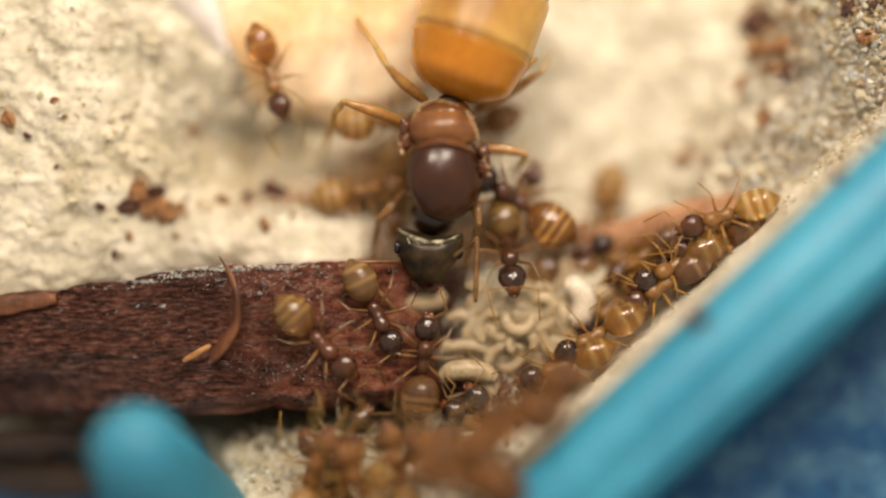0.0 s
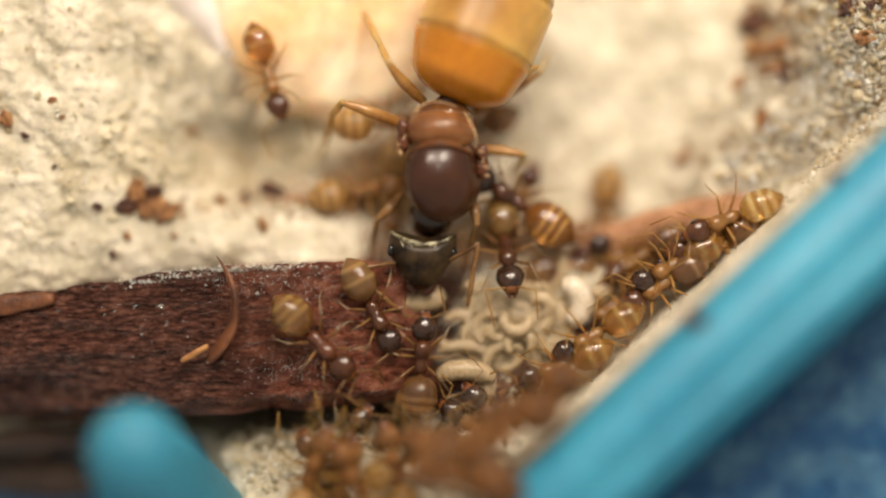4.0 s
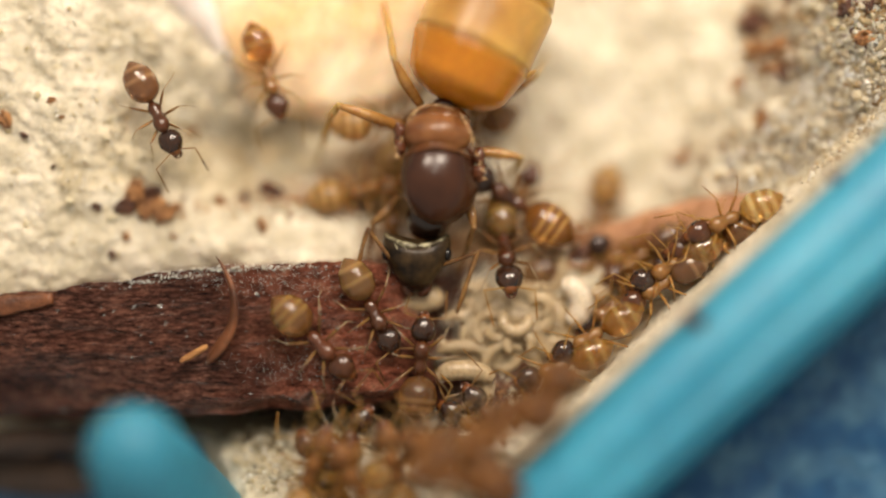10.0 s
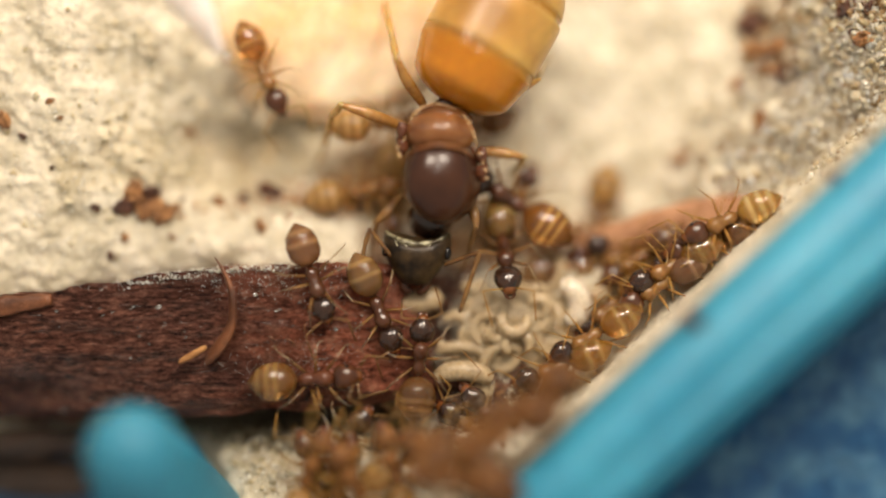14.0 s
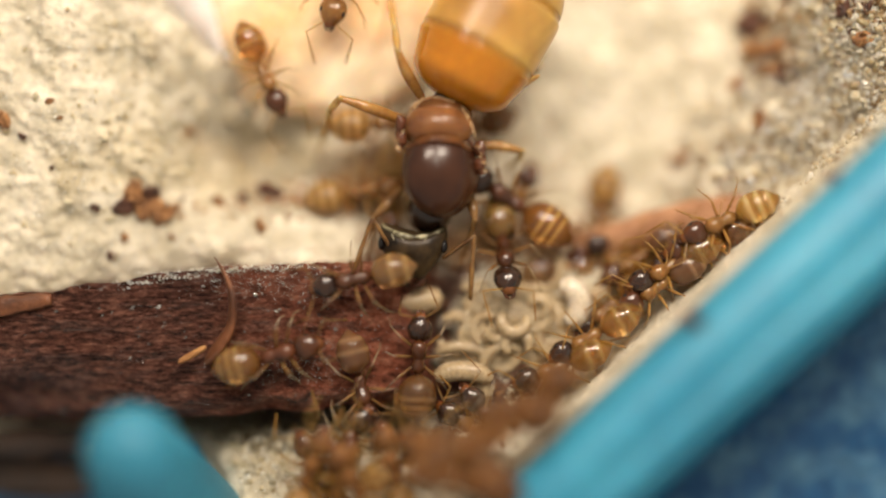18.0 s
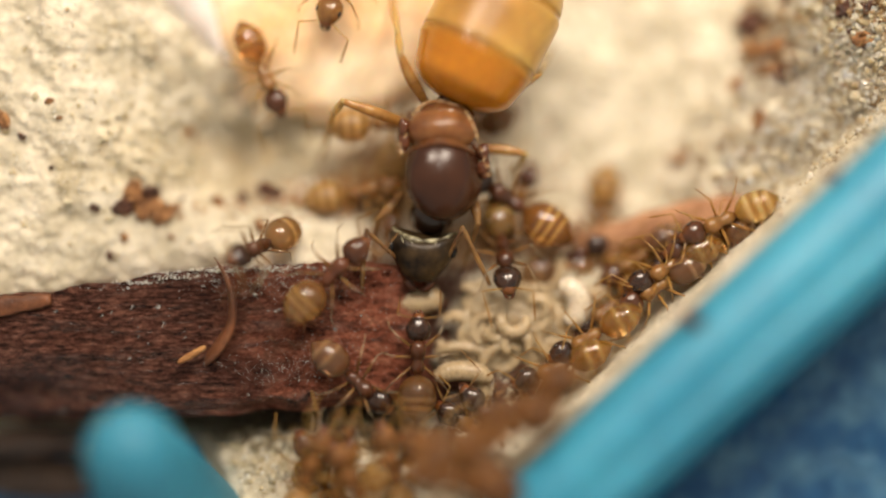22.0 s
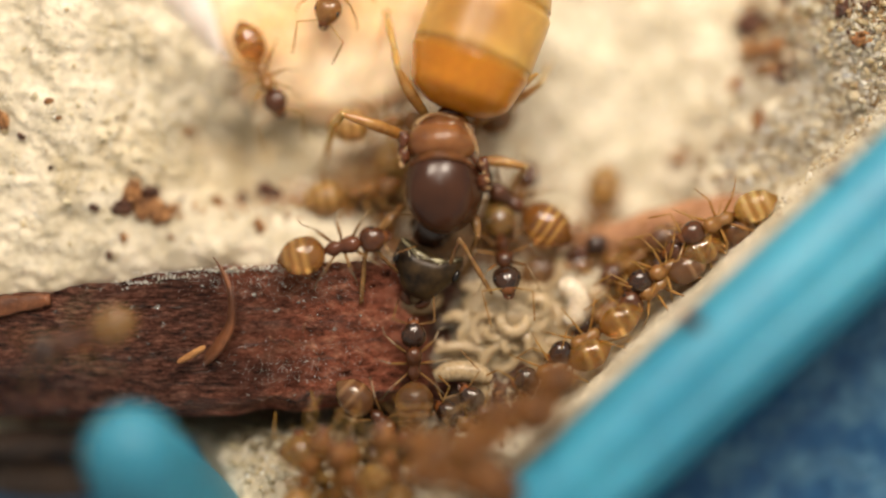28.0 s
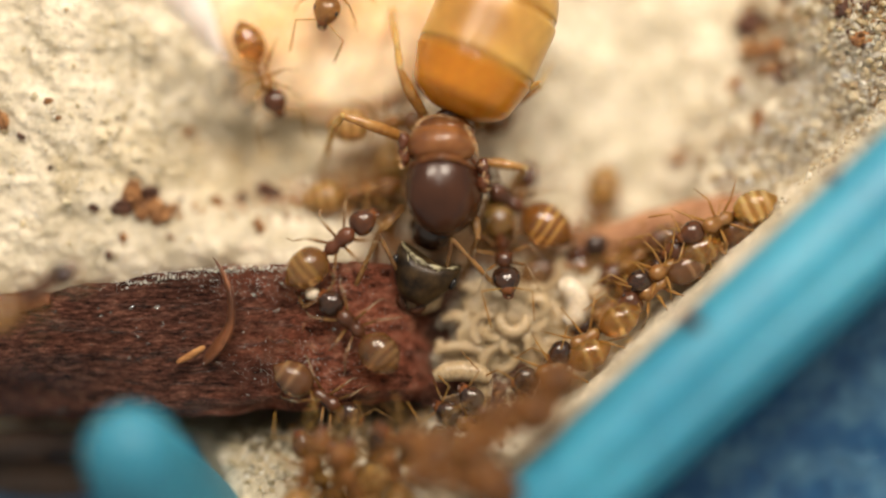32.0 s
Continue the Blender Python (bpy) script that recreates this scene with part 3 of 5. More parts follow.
def limb(name, root, points, parent, material=None, sides=6, pieces=("shin", "foot"), tips=None):
    """A jointed limb of straight spindle segments; its own origin is where it joins the body. points: x, y, z, r; the first three are the thigh, each later one ends a piece."""
    pts = [(x - root[0], y - root[1], z - root[2], r) for x, y, z, r in points]
    bm = bmesh.new()
    tube(bm, [(*pts[0][:3], pts[0][3] * 0.8), pts[1], (*pts[2][:3], pts[2][3] * 0.8)], sides, 4)
    whole = part(name, bm, material or LIMB, parent, at=root)
    for a, b, piece in zip(pts[2:], pts[3:], pieces):
        mid = [(p + q) / 2 for p, q in zip(a, b)]
        bm = bmesh.new()
        tube(bm, [(*a[:3], a[3] * 0.75), (*mid[:3], mid[3] * 1.08), (*b[:3], b[3] * 0.8)], sides, 3)
        blob(bm, a[:3], (a[3] * 0.95,) * 3, 0, 0, 2)
        part(piece, bm, tips or material or LIMB, whole)
    return whole


LEGS = ((0.26, 0.62, 0.95, 0.50, 0.80), (0.02, 0.10, 0.15, 0.62, 1.02), (-0.20, -0.55, -1.05, 0.55, 0.92))


def build_worker(size=1.0, full=1.0, rng=0,  gaster=None, thorax=None, head=None, legs=None, raised=0.0, label="", feelers=None):
    """A worker ant that looks along +x, feet at z = 0: head, thorax, petiole, gaster, six legs, two feelers."""
    rnd = random.Random(rng)
    ant = thing("worker_ant", (0, 0, 0), label or "glossy brown worker ant with a banded translucent amber abdomen", "ant", "worker ants")
    s = size
    bm = bmesh.new()
    tall = 0.46 * s
    rings = [(x * s, rr * s, 0) for x, rr in ((-0.44, 0.03), (-0.40, 0.09), (-0.33, 0.135), (-0.24, 0.152), (-0.15, 0.142), (-0.08, 0.122), (-0.02, 0.128), (0.05, 0.152),
                                              (0.14, 0.178), (0.24, 0.190), (0.33, 0.178), (0.41, 0.135), (0.47, 0.07), (0.49, 0.03))]
    lathe(bm, rings, 18, 1.18, 1.12, lambda x: tall + 0.05 * s * math.sin(x / s * 4))
    for side in (1, -1):
        for x in (0.26, 0.02, -0.20):
            blob(bm, (x * s, side * 0.12 * s, 0.36 * s), (0.09 * s, 0.075 * s, 0.10 * s), 0.05, rng, 2)
    part("thorax", bm, thorax or BROWN, ant)
    bm = bmesh.new()
    blob(bm, (-0.46 * s, 0, 0.40 * s), (0.06 * s, 0.10 * s, 0.15 * s), 0.05, rng, 2)
    part("petiole", bm, thorax or BROWN, ant)
    bm = bmesh.new()
    lathe(bm, gaster_rings(1.25 * s * (0.93 + 0.07 * full), 0.49 * s * full, 3.4), 28, 1.0, 0.92)
    g = part("gaster", bm, gaster or GOLDEN, ant, "translucent amber abdomen with pale bands", at=(-0.44 * s, 0, 0.44 * s))
    g.rotation_euler = (0, radians(6 + raised), 0)
    bm = bmesh.new()
    got = blob(bm, (0, 0, 0), (0.41 * s, 0.335 * s, 0.25 * s), 0.02, rng, 4)
    for v in got:
        k = v.co.x / (0.41 * s)
        v.co.y *= 1 - 0.42 * max(k, 0) ** 1.2 + 0.10 * max(-k, 0)
        v.co.x += 0.07 * s * (1 - abs(v.co.y) / (0.36 * s)) * max(-k, 0)
        v.co.z -= 0.06 * s * max(k, 0)
    h = part("head", bm, head or DARKHEAD, ant, "dark glossy head", at=(0.80 * s, 0, 0.46 * s))
    bm = bmesh.new()
    blob(bm, (0.23 * s, 0, -0.01 * s), (0.175 * s, 0.175 * s, 0.15 * s), 0.03, rng, 3)
    part("clypeus", bm, AMBERFACE, h, "reddish front of the head")
    for side in (1, -1):
        bm = bmesh.new()
        blob(bm, (0.02 * s, 0.27 * s * side, 0.10 * s), (0.075 * s, 0.045 * s, 0.065 * s), 0, 0, 2)
        part("eye", bm, EYE, h)
        bm = bmesh.new()
        tube(bm, [(0.27 * s, 0.10 * side * s, -0.08 * s, 0.05 * s), (0.39 * s, 0.085 * side * s, -0.11 * s, 0.045 * s), (0.47 * s, 0.01 * side * s, -0.13 * s, 0.012 * s)], 6, 3)
        part("mandible", bm, RUSSET, h)
        a0 = (1.06 * s, 0.10 * side * s, 0.50 * s)
        o, f = rnd.uniform(0.40, 0.62), rnd.uniform(0.05, 0.35)
        e, d = rnd.uniform(-0.1, 0.25), rnd.uniform(0.45, 0.75)
        knee = (a0[0] + f * s, side * (0.10 + o) * s, 0.66 * s)
        tip = (knee[0] + d * s, side * (0.10 + o - e) * s, 0.16 * s)
        limb("antenna", a0, [(*a0, 0.019 * s), (*[(p + q) / 2 for p, q in zip(a0, knee)], 0.019 * s), (*knee, 0.019 * s), (*tip, 0.024 * s)],
             ant, feelers or legs or LIMB, 6, ("feeler_tip",))
        for root, kx, fx, ky, fy in LEGS:
            j = lambda v: v + rnd.uniform(-0.07, 0.07)
            r0 = (root * s, side * 0.13 * s, 0.36 * s)
            kn = (j(kx) * s, side * j(ky) * s, 0.72 * s)
            an = ((kn[0] / s + (fx - kx) * 0.66) * s, side * j(ky + (fy - ky) * 0.72) * s, 0.20 * s)
            ft = (j(fx) * s, side * j(fy) * s, 0.02 * s)
            mid = [(p + q) / 2 for p, q in zip(r0, kn)]
            limb("leg", r0, [(*r0, 0.036 * s), (*mid, 0.042 * s), (*kn, 0.023 * s), (*an, 0.018 * s), (*ft, 0.010 * s)],
                 ant, legs or LIMB, 6, tips=WANLIMB if legs is DULLLIMB else None)
    return ant


EYE = surface("compound_eye", (0.004, 0.004, 0.005), (0.012, 0.010, 0.010), 0.12, 3.0, bump=0.1, depth=0.01)

# walkers, whose ways are keyed in motions()
bark_walker = build_worker(1.06, 0.97, 1, gaster=SMOKY, thorax=RUSSET, head=BROWN, legs=DULLLIMB, label="brown worker ant with a swollen amber abdomen walking on the bark")
brood_walker = build_worker(1.02, 0.92, 2, gaster=DUN, legs=DULLLIMB, label="amber worker ant beside the queen's head with a pale-banded abdomen")
rover = build_worker(0.98, 0.92, 3, gaster=RUST, legs=DULLLIMB, label="brown worker ant wandering over plaster and bark")
nurse = build_worker(1.02, 1.02, 4, gaster=DUSKY, legs=DULLLIMB, label="dark brown worker ant tending the larvae")
tube_ant = build_worker(0.98, 0.88, 5, gaster=GOLDEN, thorax=TANBODY, head=BROWN, label="brown worker ant with a pointed banded abdomen on the peach tube")
peeking_ant = build_worker(1.12, 0.95, 6, head=TANBODY, thorax=TANBODY, label="brown worker ant reaching down over the peach tube")
floor_ant = build_worker(1.0, 0.8, 7, gaster=HONEYED, thorax=TANBODY, head=TANBODY, label="brown worker ant crossing the pale hollow floor")
rim_worker = build_worker(1.0, 0.84, 8, gaster=STRIPED, thorax=TANBODY, head=BROWN, label="amber worker ant with a raised striped abdomen on the plaster rim", raised=12)
digger = build_worker(1.02, 0.95, 9, gaster=SMOKY, legs=DULLLIMB, label="amber worker ant bustling on the sand before the bark")


def settle_ants():
    amber = build_worker(1.0, 0.90, 11, gaster=STRIPED, thorax=TANBODY, label="amber worker ant with a striped abdomen crowding by the brood")
    dark = build_worker(1.0, 0.95, 12, gaster=DUSKY, legs=DULLLIMB, label="dark-headed brown worker ant facing the brood")
    gold = build_worker(1.0, 0.84, 15, gaster=GOLDEN, thorax=TANBODY, label="golden-brown worker ant standing on the plaster rim")
    pale = build_worker(1.0, 0.95, 13, gaster=HONEYED, thorax=TANBODY, head=TANBODY, label="pale amber worker ant resting in the hollow")
    shade = build_worker(1.0, 1.0, 14, gaster=DIMBROWN, thorax=DIMBROWN, head=DIMBROWN, legs=DULLLIMB, label="dark brown worker ant crowding on the rim near the lens")
    brown = build_worker(1.0, 0.92, 17, gaster=DUSKY, thorax=TANBODY, head=BROWN, label="dusky brown worker ant huddled round the queen")
    facing = build_worker(1.15, 0.82, 18, gaster=STRAW, thorax=BROWN, legs=DULLLIMB, feelers=LIMB, label="dark-headed worker ant with pale feelers bent over the larvae")
    barred = build_worker(1.28, 0.92, 19, gaster=BARRED, legs=DULLLIMB, label="brown worker ant with a barred dark amber abdomen behind the queen")
    russet = build_worker(1.0, 0.80, 20, gaster=RUST, thorax=TANBODY, head=BROWN, label="russet worker ant with tangled legs on the plaster rim")
    hazel = build_worker(1.0, 0.80, 21, gaster=HONEYED, thorax=DIMBROWN, head=DIMBROWN, label="hazel worker ant with a pale banded abdomen crowding near the lens")
    rows = (
        (facing, (1.70, -0.36, -0.85, -84), -34),        # faces the larvae
        (barred, (1.80, 1.38, -1.4, 146), 0),        # striped, behind the queen
        (pale, (4.624, 0.792, -2.9, -94.357), 0),       # deep in the hollow
        (russet, (5.366, -0.313, -1.5, -144.13), 0),
        (dark, (3.654, -0.217, -1.9, 25.017), 0),
        (gold, (3.88, -2.42, -0.25, -150), 0),     # along the rim
        (gold, (2.98, -3.22, -0.2, -158), 0),
        (gold, (4.537, -1.682, -1.2, -141.34), 0),
        (gold, (6.024, -0.528, -0.35, -152.613), 0),
        (gold, (6.665, -0.153, -0.9, -149.689), 0),
        (russet, (5.75, -1.05, -0.4, -148), 0),
        (brown, (7.114, 0.188, -0.5, -161.565), 0),
        (pale, (4.638, 0.312, -2.4, 170.538), 0),       # huddled behind the brood
        (pale, (-1.52, 1.50, -2.4, -92), 0),
        (dark, (2.885, -0.334, -2.2, 169.992), 0),
        (pale, (-2.28, 1.62, -1.8, 10.305), 0),         # behind the queen
        (pale, (-1.56, 3.52, -1.6, 3.641), 0),
        (brown, (0.57, 3.34, -2.3, 200), 0),
        (pale, (5.671, -0.235, -1.9, -171.347), 0),
        (gold, (6.133, -0.199, -1.8, 18.435), 0),
        (brown, (-3.28, -5.896, 0.5, 115.201), 0),
        (brown, (2.1, 1.336, -2.3, 64.799), 0),
        (dark, (1.297, -4.594, -0.1, 130.675), 0),         # by the crevice
        (amber, (0.823, -4.834, -0.2, 147.095), 0),
        (dark, (-0.083, -5.328, 1.2, 156.949), 0),
        (shade, (1.4, -4.513, 2.9, -150.642), 0),
        (shade, (1.957, -3.834, 2.3, -149.036), 0),
        (hazel, (-2.25, -6.0, 1.5, 120), 0),
        (hazel, (-3.45, -5.75, 1.2, 70), 0),
        (shade, (0.286, -5.563, 3.1, 168.69), 0),
        (hazel, (-1.30, -5.65, 1.2, 105), 0),
        (hazel, (-2.7, -6.1, 1.0, 75), 0),
        (hazel, (-0.75, -5.35, 0.9, 30), 0),
        (shade, (0.689, -4.528, 2.8, 34.509), 0),
        (shade, (0.09, -5.072, 2.7, 156.038), 0),
    )
    used = set()
    for proto, (x, y, z, head), tilt in rows:
        m = mm(x, y, z, 0, tilt, head)
        if proto.name in used:
            copy_thing(proto, m)
        else:
            proto.matrix_world = m
            used.add(proto.name)


settle_ants()


# ---- the queen ----
def build_queen():
    ox, oy, oz = -0.015, 2.214, 0.3
    base = -2.3
    q = thing("queen_ant", (ox, oy, base), "large queen ant with a maroon thorax and a swollen orange abdomen", "ant")

    def rel(x, y, z):
        return (x - ox, y - oy, z - base)

    bm = bmesh.new()
    got = blob(bm, (0, 0, 0), (1.02, 1.20, 1.05), 0.02, 2, 5)
    for v in got:
        v.co.x *= 1 - 0.10 * max(-v.co.y / 1.28, 0) ** 2 + 0.02 * max(v.co.y, 0)
        v.co.z = math.copysign(abs(v.co.z / 1.05) ** 0.80 * 1.0, v.co.z)
        v.co.x -= 0.22 * v.co.z
    for v in got:
        v.co.x += 0.10
    part("mesoscutum", bm, MAROON, q, "glossy maroon back plate", at=rel(-0.061, 1.954, 0.35))
    bm = bmesh.new()
    blob(bm, (0, 0, 0), (0.93, 0.62, 0.66), 0.06, 7, 4)
    part("scutellum", bm, SCUTE, q, "translucent russet hind back plate", at=rel(-0.03, 3.181, 0.5))
    bm = bmesh.new()
    blob(bm, (0, 0, 0), (0.80, 0.42, 0.60), 0.10, 17, 4)
    part("metanotum", bm, AMBER, q, at=rel(0.03, 3.61, 0.3))
    bm = bmesh.new()
    tube(bm, [(*rel(*p), w) for p, w in (((-0.927, 2.588, 0.75), 0.02), ((-0.577, 2.737, 1.1), 0.05), ((-0.059, 2.813, 1.25), 0.06), ((0.459, 2.737, 1.1), 0.05), ((0.838, 2.528, 0.75), 0.02))], 8, 5)
    part("suture", bm, SCUTE, q, "russet ridge between the back plates")
    bm = bmesh.new()
    blob(bm, (0, 0, 0), (1.0, 1.12, 1.12), 0.05, 9, 4)
    part("pleuron", bm, RUSSET, q, at=rel(0.015, 2.552, -0.15))
    bm = bmesh.new()
    blob(bm, (0, 0, 0), (0.62, 0.62, 0.60), 0.04, 11, 4)
    # the neck's shadow is put into this plate's near-black colour
    part("pronotum", bm, DARKHEAD, q, "neck plate darkened for the shadow behind the head", at=rel(-0.296, 0.949, -0.55))
    for side, px, py in ((1, *(1.1, 2.352)), (-1, *(-1.055, 3.03))):
        bm = bmesh.new()
        tube(bm, [(0.05 * math.cos(k * 2.1) * side, (k - 3) * 0.15, 0.06 * math.sin(k * 3.3), 0.11 + 0.05 * (k % 3) if 0 < k < 6 else 0.05) for k in range(7)], 10, 4, 0.8,
             lambda u: 0.85 + 0.3 * abs(math.sin(u * 23)))
        part("wing_scar", bm, RUSSET, q, "rough russet wing scar", at=rel(px, py, 0.55))
    # broken golden seams and flakes of old wing joints that edge the thorax
    edges = ([(-0.80, 3.60, 0.75), (-0.45, 3.88, 0.8), (-0.05, 3.93, 0.8), (0.40, 3.80, 0.8)], [(0.58, 3.66, 0.8), (0.80, 3.25, 0.78), (0.95, 2.86, 0.74)],
             [(0.98, 2.74, 0.72), (1.06, 2.40, 0.66), (1.14, 2.06, 0.6)], [(-1.08, 2.92, 0.75), (-1.12, 2.72, 0.74), (-1.05, 2.55, 0.75)])
    for i, pts in enumerate(edges):
        bm = bmesh.new()
        tube(bm, [(*rel(*p), (0.014, 0.030, 0.020, 0.026)[(i + k) % 4]) for k, p in enumerate(pts)], 8, 5, 0.7, lambda u: 0.85 + 0.3 * abs(math.sin(u * 31) * math.sin(u * 17)))
        part("seam", bm, GILT, q, "thin golden seam")
    rnd = random.Random(37)
    for x, y in ((0.62, 3.62), (0.72, 3.46), (0.84, 3.20), (0.90, 3.02), (1.02, 2.62), (1.10, 2.40), (1.17, 2.20), (1.20, 1.98), (-0.66, 3.72), (-0.78, 3.56), (-0.98, 3.02), (-1.16, 2.80), (-1.10, 2.58)):
        bm = bmesh.new()
        blob(bm, (0, 0, 0), (rnd.uniform(0.04, 0.09), rnd.uniform(0.02, 0.04), 0.03), 0.6, rnd.randint(0, 60), 2, (0, 0, rnd.uniform(0, 180)))
        part("wing_flake", bm, GILT, q, "pale flake of an old wing joint", at=rel(x, y, 0.80))
    bm = bmesh.new()
    blob(bm, (0, 0, 0), (0.36, 0.20, 0.34), 0.05, 3, 3)
    part("petiole", bm, MAROON, q, at=rel(0.167, 4.001, 0.2))
    # abdomen: overlapping plates, wide and blunt in front
    wx, wy, wz = 0.258, 3.943, 0.3

    def abdomen(u0, u1, swell, sink=1.0):
        bm = bmesh.new()
        rings, n = [], 26
        for i in range(n + 1):
            u = u0 + (u1 - u0) * i / n
            x = 4.7 * u  # blunt in front, widening to the first plate's edge
            rad = (1 - (1 - min(x / 0.62, 1)) ** 2) ** 0.5 * (0.765 + 0.160 * min(x, 1.5))
            rad *= max(0.0, 1 - max(0.0, (u - 0.55) / 0.45) ** 2.6) ** 0.5 * (sink + swell * (i / n) ** 2)
            if i == n and u1 < 1:
                rad -= 0.03
            rings.append((4.7 * u, 1.64 * max(rad, 0.03), 0))
        lathe(bm, rings, 48, 1.0, 0.92)
        return bm

    g = part("gaster", abdomen(0.0, 0.315, 0.012), HONEY, q, "glossy orange front plate of the swollen abdomen", at=rel(wx, wy, wz))
    part("membrane", abdomen(0.27, 0.40, 0.0, 0.992), MEMBRANE, g, "stretched golden skin between plates")
    part("back_plate", abdomen(0.345, 0.68, 0.02), TAWNY, g, "mottled tawny back plate")
    part("membrane", abdomen(0.62, 0.76, 0.0, 0.985), MEMBRANE, g, "stretched golden skin between plates")
    part("back_plate", abdomen(0.715, 0.88, 0.03), TAWNY, g, "mottled tawny back plate")
    part("tail_plate", abdomen(0.86, 1.0, 0.0, 0.99), TAWNY, g, "tawny tail plate")
    bm = bmesh.new()
    tube(bm, [(1.05, -1.36, 0.05, 0.12), (1.40, -1.55, 0.05, 0.17), (1.76, -1.80, 0.0, 0.05)], 10, 4, 0.6)
    part("plate_corner", bm, TAWNY, g, "pointed corner of the front plate")
    g.rotation_euler = (0, radians(1.5), radians(65))
    # head: a wide dark shield with a pale hind rim
    hx, hy, hz = -0.568, -0.077, -0.1
    bm = bmesh.new()
    sections = ((0.66, 0.80, 0.30), (0.60, 0.90, 0.42), (0.42, 0.93, 0.52), (0.15, 0.92, 0.58), (-0.15, 0.80, 0.56), (-0.42, 0.64, 0.48), (-0.65, 0.47, 0.36), (-0.80, 0.34, 0.22))
    rows = []
    for y, w, tall in sections:
        ring = []
        for k in range(28):
            a = 2 * math.pi * k / 28
            cx, cz = math.copysign(abs(math.cos(a)) ** 0.95, math.cos(a)), math.sin(a)
            dent = -0.31 * max(y, 0) / 0.66 * (1 - cx * cx) + 0.02 * noise.noise(Vector((cx * 3, y * 3, cz)))
            ring.append(bm.verts.new((w * cx, y + dent, tall * cz)))
        rows.append(ring)
    for u, v in zip(rows, rows[1:]):
        for k in range(28):
            bm.faces.new((u[k], u[(k + 1) % 28], v[(k + 1) % 28], v[k]))
    bm.faces.new(rows[0]), bm.faces.new(rows[-1][::-1])
    bmesh.ops.recalc_face_normals(bm, faces=bm.faces)
    h = part("head", bm, OLIVE, q, "glossy dark olive head", at=rel(hx, hy, hz))
    bm = bmesh.new()
    tube(bm, [(0.86 * c, 0.60 - 0.31 * (1 - c * c), 0.03 + 0.38 * (1 - c * c) ** 0.5, r * 1.5) for c, r in ((-1, 0.03), (-0.85, 0.035), (-0.5, 0.06), (-0.25, 0.075), (0, 0.05), (0.3, 0.06), (0.6, 0.035), (0.85, 0.045), (1, 0.03))], 8, 5)
    part("hind_rim", bm, OLIVERIM, h, "pale olive hind rim of the head")
    for x, down, lean in ((-0.62, 0.34, 0.16), (-0.36, 0.22, 0.14), (0.40, 0.24, -0.16)):
        bm = bmesh.new()
        top, up = 0.60 - 0.31 * (1 - x * x), 0.06 + 0.38 * (1 - x * x) ** 0.5
        tube(bm, [(x, top, up, 0.045), (x + lean * 0.6, top - down * 0.5, up + 0.06, 0.040), (x + lean, top - down, up + 0.10, 0.010)], 6, 4, 0.6)
        part("ridge", bm, OLIVERIM, h)
    for x in (-1, 1):
        bm = bmesh.new()
        blob(bm, (0.84 * x, 0.10, 0.18), (0.11, 0.19, 0.16), 0, 0, 3)
        part("eye", bm, EYE, h)
        bm = bmesh.new()
        tube(bm, [(0.26 * x, -0.66, -0.05, 0.13), (0.30 * x, -0.84, -0.08, 0.14), (0.18 * x, -0.98, -0.10, 0.11), (0.03 * x, -1.02, -0.12, 0.04)], 8, 4)
        part("mandible", bm, MAROON, h)
    # legs: thigh, shin and foot each bend at the joints
    legs = {
        "left_mid": [(-0.955, 3.403, -0.2, 0.17), (-1.81, 3.697, 0.2, 0.16), (-2.672, 3.955, 0.45, 0.10), (-2.987, 3.711, -0.2, 0.10), (-3.354, 2.905, -1.6, 0.07), (-3.576, 2.465, -2.2, 0.04)],
        "left_hind": [(-0.49, 4.026, 0, 0.15), (-0.889, 4.613, 0.5, 0.16), (-1.15, 5.167, 0.8, 0.10), (-1.244, 5.779, 0.3, 0.10), (-1.442, 6.835, -0.8, 0.09), (-1.5, 7.356, -1.4, 0.05)],
        "right_mid": [(1.026, 2.781, -0.5, 0.15), (1.642, 2.742, -0.4, 0.15), (2.262, 2.618, -0.4, 0.09), (2.145, 2.381, -1, 0.08), (1.802, 2.127, -2, 0.05)],
        "right_hind": [(0.873, 3.834, -0.6, 0.15), (1.886, 4.379, -0.6, 0.15), (2.657, 4.863, -0.5, 0.09), (2.871, 5.251, -1.2, 0.08), (3.136, 5.928, -2.4, 0.05)],
        "left_fore": [(-1.075, 1.574, -0.6, 0.15), (-1.452, 1.128, -0.3, 0.15), (-1.797, 0.821, -0.4, 0.09), (-1.956, 0.016, -1, 0.08), (-2.064, -0.624, -1.5, 0.05)],
        "right_fore": [(0.746, 1.492, -0.5, 0.15), (0.888, 1.087, 0, 0.15), (0.946, 0.717, 0.1, 0.09), (0.748, 0.016, -0.6, 0.08), (0.492, -0.619, -1.2, 0.05)]}
    made = {}
    for which, pts in legs.items():
        line = [(*rel(*p[:3]), p[3]) for p in pts]
        made[which] = limb("leg", line[0][:3], line, q, DULLLIMB if "fore" in which else LIMB, 10, ("shin", "shin_end", "foot"), None if "fore" in which else PALELIMB)
    feelers = []
    for pts in ([(-1.163, -0.321, 0, 0.07), (-1.577, 0.015, 0.3, 0.06), (-2.095, 0.437, 0.5, 0.07), (-2.132, 0.015, 0.4, 0.07), (-2.134, -1.244, -0.1, 0.07)],
                [(0.092, -0.321, 0, 0.07), (0.47, -0.106, 0.3, 0.06), (0.965, 0.166, 0.5, 0.07), (0.892, -0.287, 0.4, 0.07), (0.706, -1.52, -0.1, 0.07)]):
        line = [(*rel(*p[:3]), p[3]) for p in pts]
